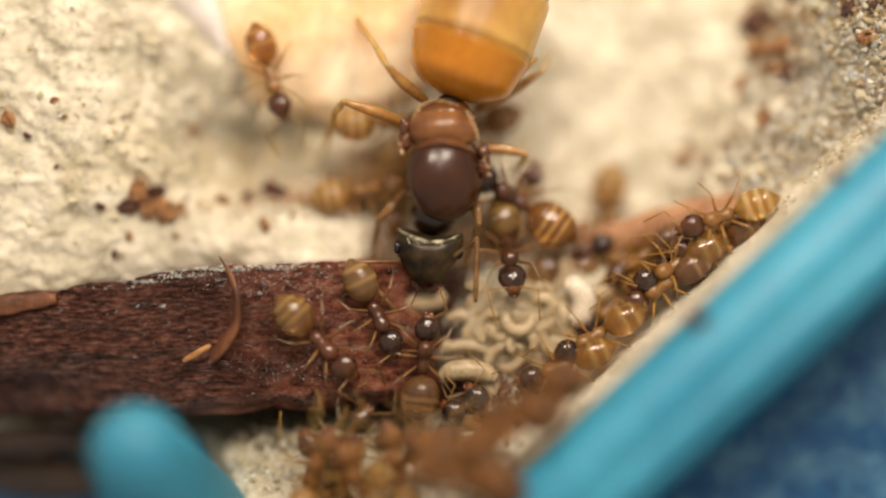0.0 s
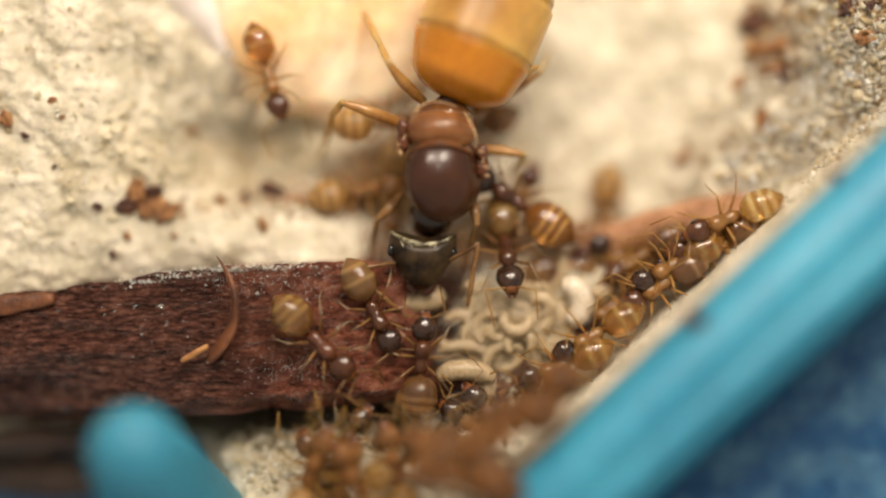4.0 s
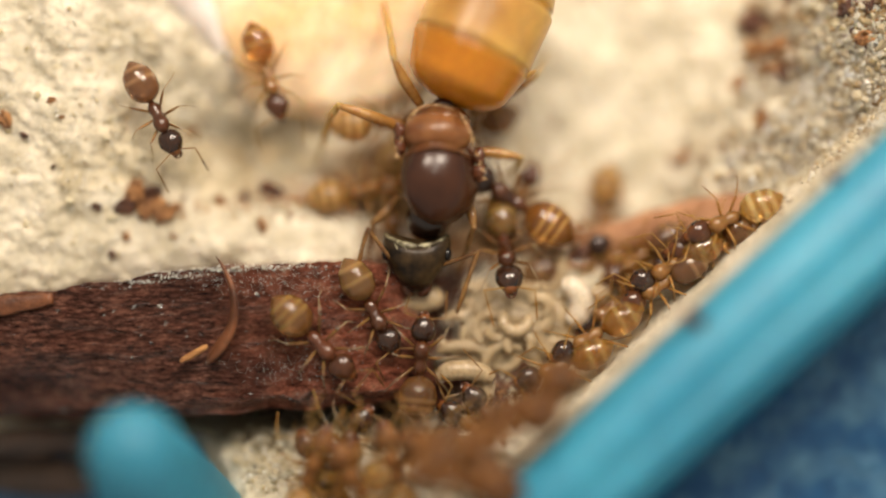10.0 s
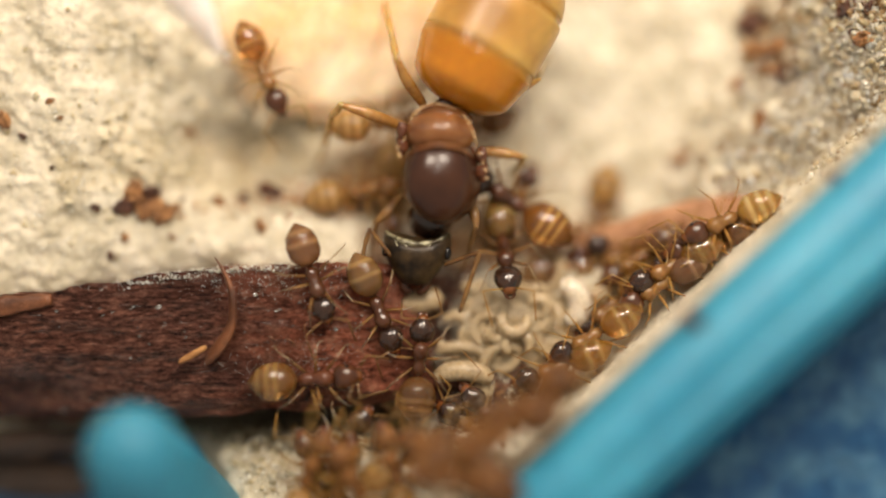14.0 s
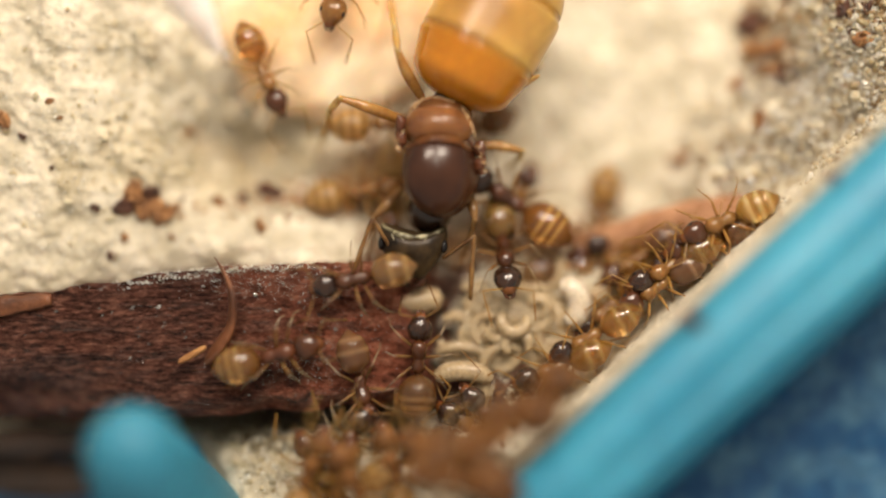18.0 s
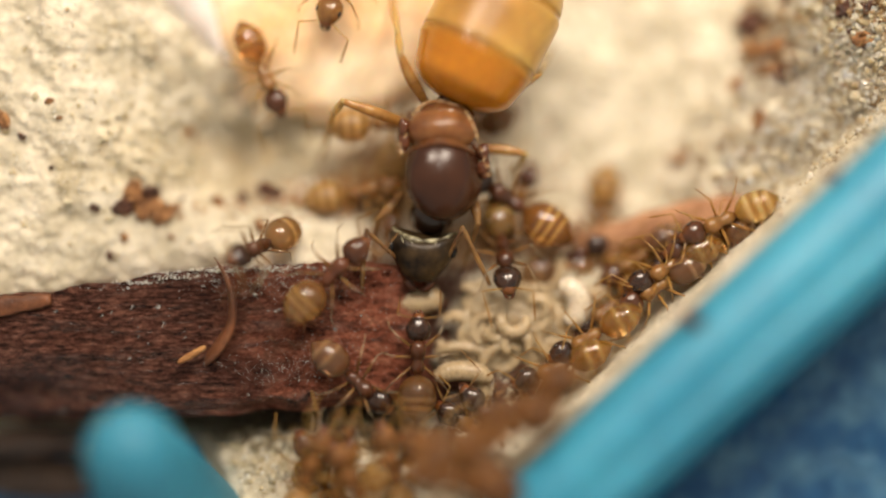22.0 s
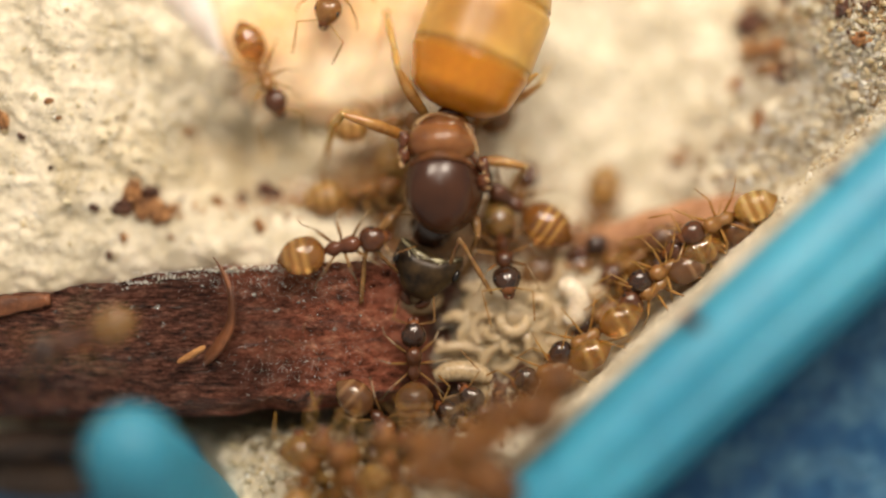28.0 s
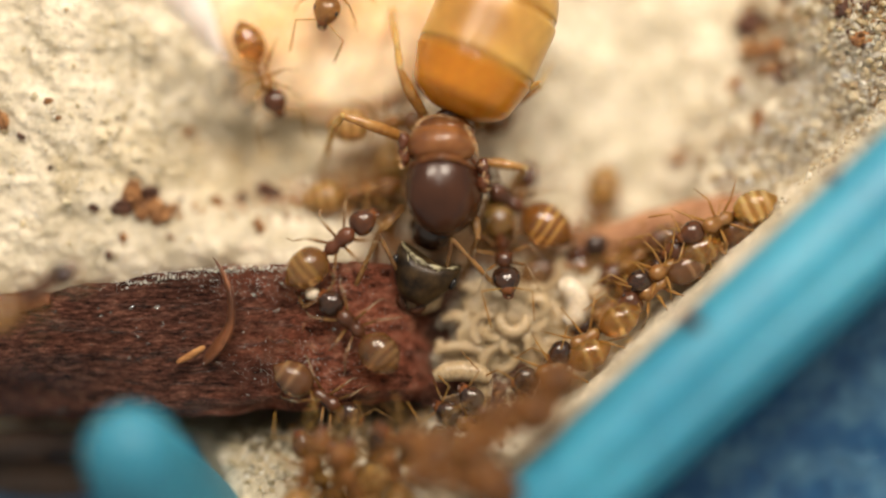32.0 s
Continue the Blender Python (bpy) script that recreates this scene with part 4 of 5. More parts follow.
        feelers.append(limb("antenna", line[0][:3], line, q, DULLLIMB, 8, ("feeler_joint", "feeler_tip")))
    return q, g, h, feelers, made["left_hind"]


queen, queen_gaster, queen_head, queen_feelers, queen_hind_leg = build_queen()


# ---- brood ----
def build_larva(x, y, z, length, thick, bend, turn, roll=0.0, label="", skin=None):
    ob = thing("larva", (x, y, z), label or "curled cream-white ant larva in the brood pile", "larva", "larvae", (roll, 0, turn))
    bm = bmesh.new()
    pts, n = [], 7
    a, px, py = -bend / 2, 0.0, 0.0
    raw = []
    for i in range(n):
        raw.append((px, py))
        px, py = px + length / (n - 1) * math.cos(radians(a)), py + length / (n - 1) * math.sin(radians(a))
        a += bend / (n - 1)
    cx, cy = sum(p[0] for p in raw) / n, sum(p[1] for p in raw) / n
    for i, (u, v) in enumerate(raw):
        r = thick * (0.55, 0.92, 1.0, 1.03, 1.0, 0.92, 0.50)[i]
        pts.append((u - cx, v - cy, 0, r))
    tube(bm, pts, 14, 8, 1.0, lambda u: 1 + 0.04 * abs(math.sin(u * math.pi * 11)))
    part("larva_body", bm, skin or LARVA, ob)
    return ob


def build_brood():
    build_larva(0.56, -3.40, -0.05, 1.60, 0.27, -62, -8, label="plump segmented cream larva lying beside the nurse ant")
    build_larva(1.143, -3.753, -0.3, 0.8, 0.22, 60, -75)
    build_larva(-0.70, -1.38, -0.75, 1.35, 0.34, 60, 10, label="dull cream larva before the queen's jaws")
    spots = ((0.344, -2.364, -0.75, 2.1, 0.21, 300, 100), (0.623, -2.821, -0.6, 1.5, 0.18, -70, -12), (1.492, -2.906, -0.5, 1.3, 0.17, -150, 20), (1.317, -2.493, -0.8, 1.2, 0.2, 200, 80),
             (2.036, -2.44, -0.5, 0.9, 0.2, 150, 200), (2.509, -2.042, -0.6, 1.2, 0.2, 170, 40), (1.376, -1.938, -0.7, 1.2, 0.19, 210, 250), (1.944, -1.677, -0.8, 1.1, 0.18, 190, 10),
             (0.975, -1.478, -0.9, 1.3, 0.19, 120, 130), (2.774, -2.525, -0.6, 1.0, 0.18, 160, 300), (1.844, -3.111, -0.7, 0.9, 0.16, 120, 60), 
             (4.14, -1.253, -1.2, 1.2, 0.3, 100, 30), (3.086, -0.78, -1.3, 1.2, 0.25, 60, 70),
             (2.302, -1.404, -1, 1.1, 0.2, 200, 150), (1.751, -2.192, -1, 1.2, 0.2, 90, 40), (0.886, -1.961, -1.1, 1.2, 0.2, 160, 300),
             (2.854, -1.64, -1, 1.1, 0.2, 130, 210), (0.487, -3.129, -0.9, 1.0, 0.18, 60, 10), (2.374, -2.815, -0.9, 1.0, 0.18, 150, 100), (3.151, -2.101, -0.8, 1.0, 0.2, 140, 330))
    for x, y, z, length, thick, bend, turn in spots:
        build_larva(x, y, z - 0.05, length * 1.15, thick * 0.95, bend * 0.95, turn)
    build_larva(3.553, -1.481, -0.6, 1.5, 0.33, 165, 115, label="plump white curled ant larva in the brood pile", skin=EGG)
    rnd = random.Random(22)
    for k in range(40):  # the lower layer of the pile
        a, d = rnd.uniform(0, 2 * math.pi), rnd.random() ** 0.5
        x, y = 1.919, -2.205
        build_larva(x + 1.6 * d * math.cos(a), y + 1.0 * d * math.sin(a) + 0.25 * math.cos(a) * d, -1.05 + 0.3 * (1 - d), rnd.uniform(0.9, 1.2), rnd.uniform(0.27, 0.36), rnd.uniform(40, 140), rnd.uniform(0, 360), rnd.uniform(-30, 30))
    rnd = random.Random(21)
    for k in range(9):
        a, d = rnd.uniform(0, 2 * math.pi), rnd.random() ** 0.6
        x, y = 1.903, -2.186
        x, y = x + 1.60 * d * math.cos(a), y + 1.05 * d * math.sin(a) + 0.25 * math.cos(a) * d
        build_larva(x, y, -0.85 + 0.45 * (1 - d) + rnd.uniform(-0.1, 0.15), rnd.uniform(1.1, 1.5), rnd.uniform(0.13, 0.18), rnd.uniform(160, 280), rnd.uniform(0, 360), rnd.uniform(-30, 30))


build_brood()


def build_egg():
    ob = thing("ant_egg", (0, 0, 0), "small white ant egg carried in the nurse ant's jaws", "egg")
    bm = bmesh.new()
    blob(bm, (0, 0, 0), (0.20, 0.17, 0.17), 0.01, 1, 3)
    part("egg_body", bm, EGG, ob)
    return ob


egg = build_egg()


# ---- loose bits ----
def build_crumb(x, y, z, size, seed, material, label, flat=0.6):
    ob = thing("soil_crumb", (x, y, z), label, "crumb", "crumbs", (0, 0, seed * 47 % 360))
    bm = bmesh.new()
    blob(bm, (0, 0, 0), (size, size * 0.65, size * flat), 0.55, seed, 3)
    part("crumb_body", bm, material, ob, smooth=False)


def build_crumbs():
    rnd = random.Random(5)
    for k in range(22):
        px, py = rnd.gauss(0, 0.36), rnd.gauss(0, 0.17)
        x, y = -8.4, 1.231
        x, y = x + px, y + py - px * 0.25
        build_crumb(x, y, ground_height(x, y) + 0.08, rnd.uniform(0.14, 0.34), k, CRUMB if k % 4 else DARKCRUMB, "orange-brown soil crumb in a small heap on the plaster")
    for (x, y), size, m in (((-5.111, 0.641), 0.22, CRUMB), ((-6.334, 1.333), 0.2, CRUMB), ((-5.662, 1.404), 0.22, DARKCRUMB), ((-4.865, 1.584), 0.38, DARKCRUMB),
                            ((-9.23, -0.171), 0.14, DARKCRUMB), ((-8.826, 0.326), 0.14, CRUMB), ((-11.986, 3.491), 0.26, CRUMB), ((-11.491, 3.074), 0.12, DARKCRUMB),
                            ((-10.688, 4.031), 0.12, CRUMB), ((-10.41, 3.568), 0.08, CRUMB), ((-7.264, 3.318), 0.2, CRUMB), ((-10.719, 2.224), 0.08, DARKCRUMB),
                            ((-9.543, 1.131), 0.14, DARKCRUMB), ((-7.565, 0.328), 0.1, CRUMB), ((8.951, 6.478), 0.5, DARKCRUMB), ((9.482, 5.743), 0.4, CRUMB),
                            ((8.897, 5.697), 0.35, CRUMB), ((9.323, 5.107), 0.3, CRUMB), ((9.613, 4.933), 0.25, DARKCRUMB), ((11.418, 5.679), 0.3, CRUMB),
                            ((10.959, 6.566), 0.3, DARKCRUMB), ((11.46, 6.577), 0.2, DARKCRUMB), ((11.112, 5.832), 0.16, DARKCRUMB), ((8.491, 4.778), 0.3, CRUMB),
                            ((6.995, 2.65), 0.28, CRUMB), ((8.925, 3.596), 0.3, CRUMB), ((6.7, 2.55), 0.2, CRUMB)):
        build_crumb(x, y, ground_height(x, y) + 0.05, size, int(x * 31 + y * 17) % 90, m, "brown soil crumb lying on the plaster")
    for (x, y, z), size in (((9.6, 1.75, 3.1), 0.24), ((6.01, -1.69, 3.6), 0.28)):
        build_crumb(x, y, z, size, 3, DARKCRUMB, "dark brown soil crumb on the plaster rim beside the blue rail")


build_crumbs()


def scatter_grains(name, label, spots, material, seed):
    """Many tiny stones in one mesh: spots of (x, y, spread x, spread y, count, smallest, largest)."""
    rnd = random.Random(seed)
    base = bmesh.new()
    bmesh.ops.create_icosphere(base, subdivisions=1, radius=1)
    shape = [v.co.copy() for v in base.verts]
    tris = [[v.index for v in f.verts] for f in base.faces]
    base.free()
    verts, faces = [], []
    edge = -0.42 if material is SANDY else 0.0 if material is GRAIN else 0.8  # sand lies right up to the rail
    for cx, cy, sx, sy, count, lo, hi, fixed in spots:
        for _ in range(count):
            x, y = cx + sx * 1.3 * (rnd.random() + rnd.random() - 1), cy + sy * 1.3 * (rnd.random() + rnd.random() - 1)
            if (Vector((x, y, 0)) - RAIL_A).dot(RAIL_IN) < edge * rnd.uniform(0.5, 1.4):
                continue
            r = lo + (hi - lo) * rnd.random() ** 2
            z = (ground_height(x, y) if fixed is None else fixed) + r * (0.05 if material is SANDY else 0.3)
            m = Euler((rnd.random() * 6, rnd.random() * 6, rnd.random() * 6)).to_matrix() @ Matrix.Diagonal((1.15, rnd.uniform(0.35, 0.9), rnd.uniform(0.3, 0.8)))
            k = len(verts)
            verts += [tuple((Vector((x, y, z)) + m @ (p * r * rnd.uniform(0.6, 1.25))) * MM) for p in shape]
            faces += [[i + k for i in f] for f in tris]
    me = bpy.data.meshes.new(name)
    me.from_pydata(verts, [], faces)
    me.materials.append(material)
    return tagged(new(name, me), label, "grains", kind="stuff")


scatter_grains("plaster_grains", "tiny pale translucent sand grains on the plaster", [
    (-9.704, 3.383, 3.4, 3.6, 1500, 0.015, 0.06, None), (-3.429, 0.628, 2.5, 0.6, 120, 0.02, 0.05, None), (-4.347, -5.801, 2.2, 0.7, 260, 0.03, 0.10, None),
    (-6.184, 3.995, 1.6, 1.2, 250, 0.04, 0.12, None), (4.99, 4.301, 2.6, 2.4, 200, 0.04, 0.10, None)], GRAIN, 1)
scatter_grains("sand_grains", "coarse tan sand grains heaped by the blue rail", [
    (10.653, 4.454, 1.8, 2.6, 2400, 0.06, 0.20, None), (11.0, 4.6, 1.2, 2.6, 420, 0.10, 0.28, None), (8.357, 2.923, 1.4, 1.3, 420, 0.06, 0.22, None), (10.3, 2.9, 1.2, 0.9, 360, 0.06, 0.20, None),
    (9.15, 1.25, 0.7, 0.5, 160, 0.05, 0.15, None), (10.24, 2.25, 0.7, 0.6, 260, 0.05, 0.16, None), (11.33, 3.3, 0.7, 0.6, 260, 0.05, 0.16, None), (12.3, 4.4, 0.7, 0.6, 200, 0.05, 0.16, None)], SANDY, 2)
scatter_grains("brown_sand", "rusty brown sand grains heaped beyond the pale hollow", [
    (11.5, 6.5, 1.2, 0.8, 420, 0.05, 0.15, None), (9.5, 5.9, 0.7, 1.2, 260, 0.06, 0.20, None), (11.4, 5.7, 0.3, 0.3, 40, 0.06, 0.14, None)], BROWNSAND, 52)
scatter_grains("clear_grains", "clear glassy sand grains among the tan sand", [
    (11.112, 4.301, 1.3, 2.3, 130, 0.05, 0.16, None)], GRAIN, 3)
# grit; the patch at (-5.665, 3.392) also stands in for a shadowed hollow
scatter_grains("damp_grit", "damp olive-grey grit in the hollows of the plaster, partly standing in for shadow", [
    (-9.6, 3.3, 3.4, 3.6, 260, 0.03, 0.14, None), (-5.665, 3.392, 1.9, 0.5, 420, 0.04, 0.16, None), (-7.105, 4.497, 1.3, 0.8, 480, 0.03, 0.12, None), (-7.202, 3.189, 1.9, 1.1, 620, 0.03, 0.13, None), (-4.584, 2.034, 1.6, 1.0, 520, 0.04, 0.14, None), (-8.421, 5.535, 1.2, 0.7, 160, 0.03, 0.1, None), (-3.72, 3.421, 1.2, 0.4, 60, 0.04, 0.14, None),
    (-4.558, -5.36, 2.6, 0.25, 260, 0.06, 0.17, None), (-4.6, -5.85, 1.9, 0.65, 520, 0.04, 0.13, None), (-10.086, -5.828, 2.5, 0.7, 300, 0.05, 0.2, None), (11.265, 6.138, 1.0, 1.1, 320, 0.05, 0.16, None), (9.858, 6.097, 0.8, 1.2, 200, 0.06, 0.2, None), (0.252, -4.085, 1.0, 0.3, 160, 0.04, 0.14, None)], GRIT, 12)
# amber grains added to warm the hollow's tone and deepen its shading
scatter_grains("amber_dust", "fine amber-brown grains added to warm and shade the hollow floor", [
    (0.26, 2.127, 3.2, 1.9, 250, 0.03, 0.10, None), (4.318, 0.341, 2.2, 0.8, 120, 0.03, 0.10, None), (-4.261, 1.55, 1.5, 0.6, 160, 0.04, 0.12, None)], RAWWOOD, 15)
# dark grains added where shade fills the gaps by bark, brood and queen's head
scatter_grains("dark_soil", "dark brown grains standing in for shade in the crevices round the bark", [
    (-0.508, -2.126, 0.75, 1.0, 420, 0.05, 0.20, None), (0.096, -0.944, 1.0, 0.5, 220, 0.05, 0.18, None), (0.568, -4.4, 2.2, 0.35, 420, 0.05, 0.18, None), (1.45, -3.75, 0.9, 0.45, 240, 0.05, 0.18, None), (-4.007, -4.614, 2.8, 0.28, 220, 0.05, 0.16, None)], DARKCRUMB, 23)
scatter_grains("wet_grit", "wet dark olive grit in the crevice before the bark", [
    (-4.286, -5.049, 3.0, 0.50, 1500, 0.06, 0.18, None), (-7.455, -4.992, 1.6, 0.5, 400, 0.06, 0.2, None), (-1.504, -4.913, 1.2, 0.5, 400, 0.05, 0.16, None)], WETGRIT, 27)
# soil crumbs; those left of and below the queen also deepen the hollow's shading
scatter_grains("nest_soil", "loose amber-brown soil crumbs in the crowded hollow, some standing in for its shade", [
    (5.537, 0.0, 1.9, 0.5, 60, 0.05, 0.20, None), (2.857, 0.341, 1.3, 0.6, 80, 0.05, 0.2, None), (-2.987, 1.477, 1.3, 0.5, 200, 0.05, 0.16, None), (0.995, -4.507, 1.5, 0.8, 260, 0.05, 0.2, None), (0.828, 0.016, 1.3, 0.7, 200, 0.05, 0.18, None), (-1.264, 0.144, 1.0, 0.5, 160, 0.05, 0.16, None), (2.562, 0.92, 1.8, 0.9, 40, 0.05, 0.16, None), (-2.036, 1.987, 1.0, 0.9, 90, 0.05, 0.16, None),
    (9.241, 5.851, 0.7, 1.1, 90, 0.06, 0.20, None), (-6.056, 1.277, 2.6, 0.35, 50, 0.04, 0.14, None)], CRUMB, 9)
scatter_grains("bark_grains", "tiny clear grains stuck to the bark", [
    (-4.194, -0.95, 1.7, 0.45, 460, 0.006, 0.028, 0.12), (-5.9, -0.9, 1.2, 0.45, 260, 0.006, 0.026, 0.10), (-2.816, -1.209, 1.6, 0.7, 160, 0.006, 0.022, 0.12), (-4.0, -3.2, 1.7, 0.7, 520, 0.006, 0.026, 0.1), (-2.51, -2.281, 1.4, 1.2, 260, 0.006, 0.022, 0.05),
    (-7.3, -0.68, 0.9, 0.07, 90, 0.015, 0.055, 0.0), (-6.0, -0.58, 0.7, 0.06, 90, 0.015, 0.05, 0.02), (-4.6, -0.54, 0.9, 0.06, 80, 0.012, 0.045, 0.02), (-3.2, -0.50, 0.8, 0.05, 40, 0.012, 0.04, 0.02),
    (-9.1, -1.06, 0.7, 0.06, 30, 0.012, 0.045, 0.04), (-8.1, -0.91, 0.7, 0.05, 70, 0.012, 0.05, 0.06), (-7.2, -0.77, 0.8, 0.05, 90, 0.012, 0.05, 0.07), (-6.2, -0.58, 0.7, 0.05, 90, 0.012, 0.05, 0.08), (-5.0, -0.50, 0.9, 0.05, 90, 0.012, 0.045, 0.08),
    (-7.408, -0.643, 1.9, 0.10, 40, 0.015, 0.05, 0.0), (-5.878, -0.566, 0.4, 0.15, 24, 0.02, 0.06, 0.1)], GRAIN, 4)
scatter_grains("glassy_grains", "clear glassy grains lying loose on the bark", [
    (-7.408, -2.128, 2.4, 0.9, 22, 0.04, 0.11, 0.1), (-3.429, -1.515, 2.0, 1.0, 26, 0.03, 0.08, 0.12), (-9.581, -4.109, 1.6, 0.5, 16, 0.07, 0.16, -1.1)], CLEAR, 44)


# ---- what moves ----
def march(ob, rows, stride=True):
    """Rows of (seconds, x, y, z, heading, pitch); the legs swing where the ant walks."""
    walk(ob, [(t, mm(x, y, z, 0, up, h)) for t, x, y, z, h, up in rows])
    legs = [c for c in ob.children if c.name.startswith("leg")]
    for i, leg in enumerate(legs):
        root = leg.location.copy()
        keys, last, phase = [], None, 0.0
        for t, x, y, z, h, up in rows:
            if last:
                gone = math.hypot(x - last[1], y - last[2])
                steps = max(1, min(8, int(gone / 0.45)))
                for k in range(1, steps + 1):
                    phase += gone / steps / 0.45 * 1.1
                    moving = 1 if gone > 0.12 else 0
                    swing = 16 * moving * math.sin(phase * math.pi / 1.1 + (i % 2) * math.pi)
                    keys.append((last[0] + (t - last[0]) * k / steps, swing))
            else:
                keys.append((t, 0.0))
            last = (t, x, y, z, h)
        walk(leg, [(t, Matrix.Translation(root) @ pose(0, 0, 0, 0, 0, a)) for t, a in keys])


def motions():
    march(tube_ant, [(0, -4.867, 4.676, -1.15, -73, 0), (10.1, -4.873, 4.685, -1.15, -72.5, 0), (10.4, -4.928, 4.737, -1.15, -74.7, 0), (11, -4.95, 4.817, -1.15, -67.8, 0), (16, -4.927, 4.796, -1.15, -65.9, 0), (32, -4.927, 4.787, -1.15, -66.5, 0)])
    march(peeking_ant, [(0, -2.548, 9.98, -1.2, -100.3, 0), (13, -2.441, 10.012, -1.2, -100.3, 0), (14.5, -2.688, 8.709, -1, -97.8, 0), (16.4, -2.795, 7.512, -0.6, -108.8, -31), (17, -2.763, 7.366, -0.6, -107.1, 0), (19, -2.756, 7.305, -0.6, -105.1, 0),
                        (23, -2.857, 7.325, -0.6, -106.7, 0), (28, -2.853, 7.325, -0.6, -107.1, 0), (32, -2.859, 7.325, -0.6, -108.1, 0)])
    march(floor_ant, [(0, 8.021, 9.236, -2.9, -161.6, -35), (4.6, 8.086, 9.24, -2.9, -161.6, -35), (5.2, 5.701, 6.252, -2.9, -145, 0), (5.5, 4.615, 5.522, -2.9, -141.3, -34), (5.8, 4.699, 5.393, -2.9, -147.9, -40), (6, 5.112, 4.463, -2.9, -120.5, 0),
                      (6.2, 6.162, 3.802, -2.9, -87.3, 0), (6.5, 6.573, 2.772, -2.9, -87.4, 0), (6.8, 5.709, 3.731, -2.9, -141.5, -31), (7, 4.834, 3.8, -2.9, -161.7, 0), (7.2, 5.446, 4.185, -2.9, 175.2, 0),
                      (7.5, 3.895, 5.404, -2.9, 157.8, 0), (7.8, 3.353, 6.952, -2.9, 131.2, 0), (8.2, 2.706, 8.775, -2.9, 121, 0), (9, 2.149, 11.165, -2.9, 110, 0), (32, 2.233, 11.19, -2.9, 110, 0)])
    march(rim_worker, [(0, 7.284, 0.832, -0.1, -160.8, 0), (1, 7.284, 0.832, -0.1, -160.8, 0), (1.5, 7.173, 0.973, -0.1, -158.1, 0), (3, 7.394, 0.823, -0.1, -157, 0), (6, 7.513, 0.726, -0.1, -155.9, 0), (13, 7.496, 0.736, -0.1, -155.7, 0),
                       (20, 7.445, 0.736, -0.1, -155.9, 0), (32, 7.421, 0.736, -0.1, -156.1, 0)])
    march(bark_walker, [(0, -3.323, -2.57, 0.1, -45.7, 0), (6, -3.315, -2.565, 0.1, -45.7, 0), (12, -3.312, -2.57, 0.1, -44.3, 0), (13.2, -3.363, -2.6, 0.1, -42.9, 0), (13.6, -3.422, -2.859, 0.1, -38.3, 0), (14, -3.421, -3.459, 0.1, 3.5, 0), (14.5, -3.821, -3.674, 0.1, -5.2, 0), (16.5, -4.285, -3.797, 0.1, -12.2, 0),
                        (17.2, -4.389, -3.322, 0.2, -2.7, 0), (18, -4.4, -2.787, 0.3, 15.2, 0), (18.5, -4.972, -1.565, 0.3, 36.7, 0), (19, -4.839, -1.446, 0.3, 53.6, 0), (19.5, -4.511, -1.054, 0.3, 58.8, 0), (20, -4.211, -1.172, 0.3, 41.7, 0), (20.5, -3.583, -1.525, 0.3, 17.6, 0),
                        (21, -3.642, -0.82, 0.3, 42.7, 0), (21.5, -3.492, -0.512, 0.3, 65, 0), (22, -2.879, -0.629, 0.3, 45, 0), (22.5, -2.715, -0.332, 0.3, 48.2, 0), (23, -3.071, -0.199, 0.3, 54.5, 0), (24, -2.961, -0.166, 0.3, 57.7, 0),
                        (24.5, -2.786, -0.09, 0.2, 32.3, 0), (25, -2.697, -0.047, 0.1, 13.3, 0), (27.5, -2.664, 0.058, 0.1, 13.8, 0), (29, -2.66, 0.071, 0.1, 12.8, 0), (30, -2.494, 0.046, 0.1, 27.7, 0), (31, -2.704, 0.184, 0.1, 41.8, 0), (32, -2.743, 0.184, 0.1, 39.8, 0)])
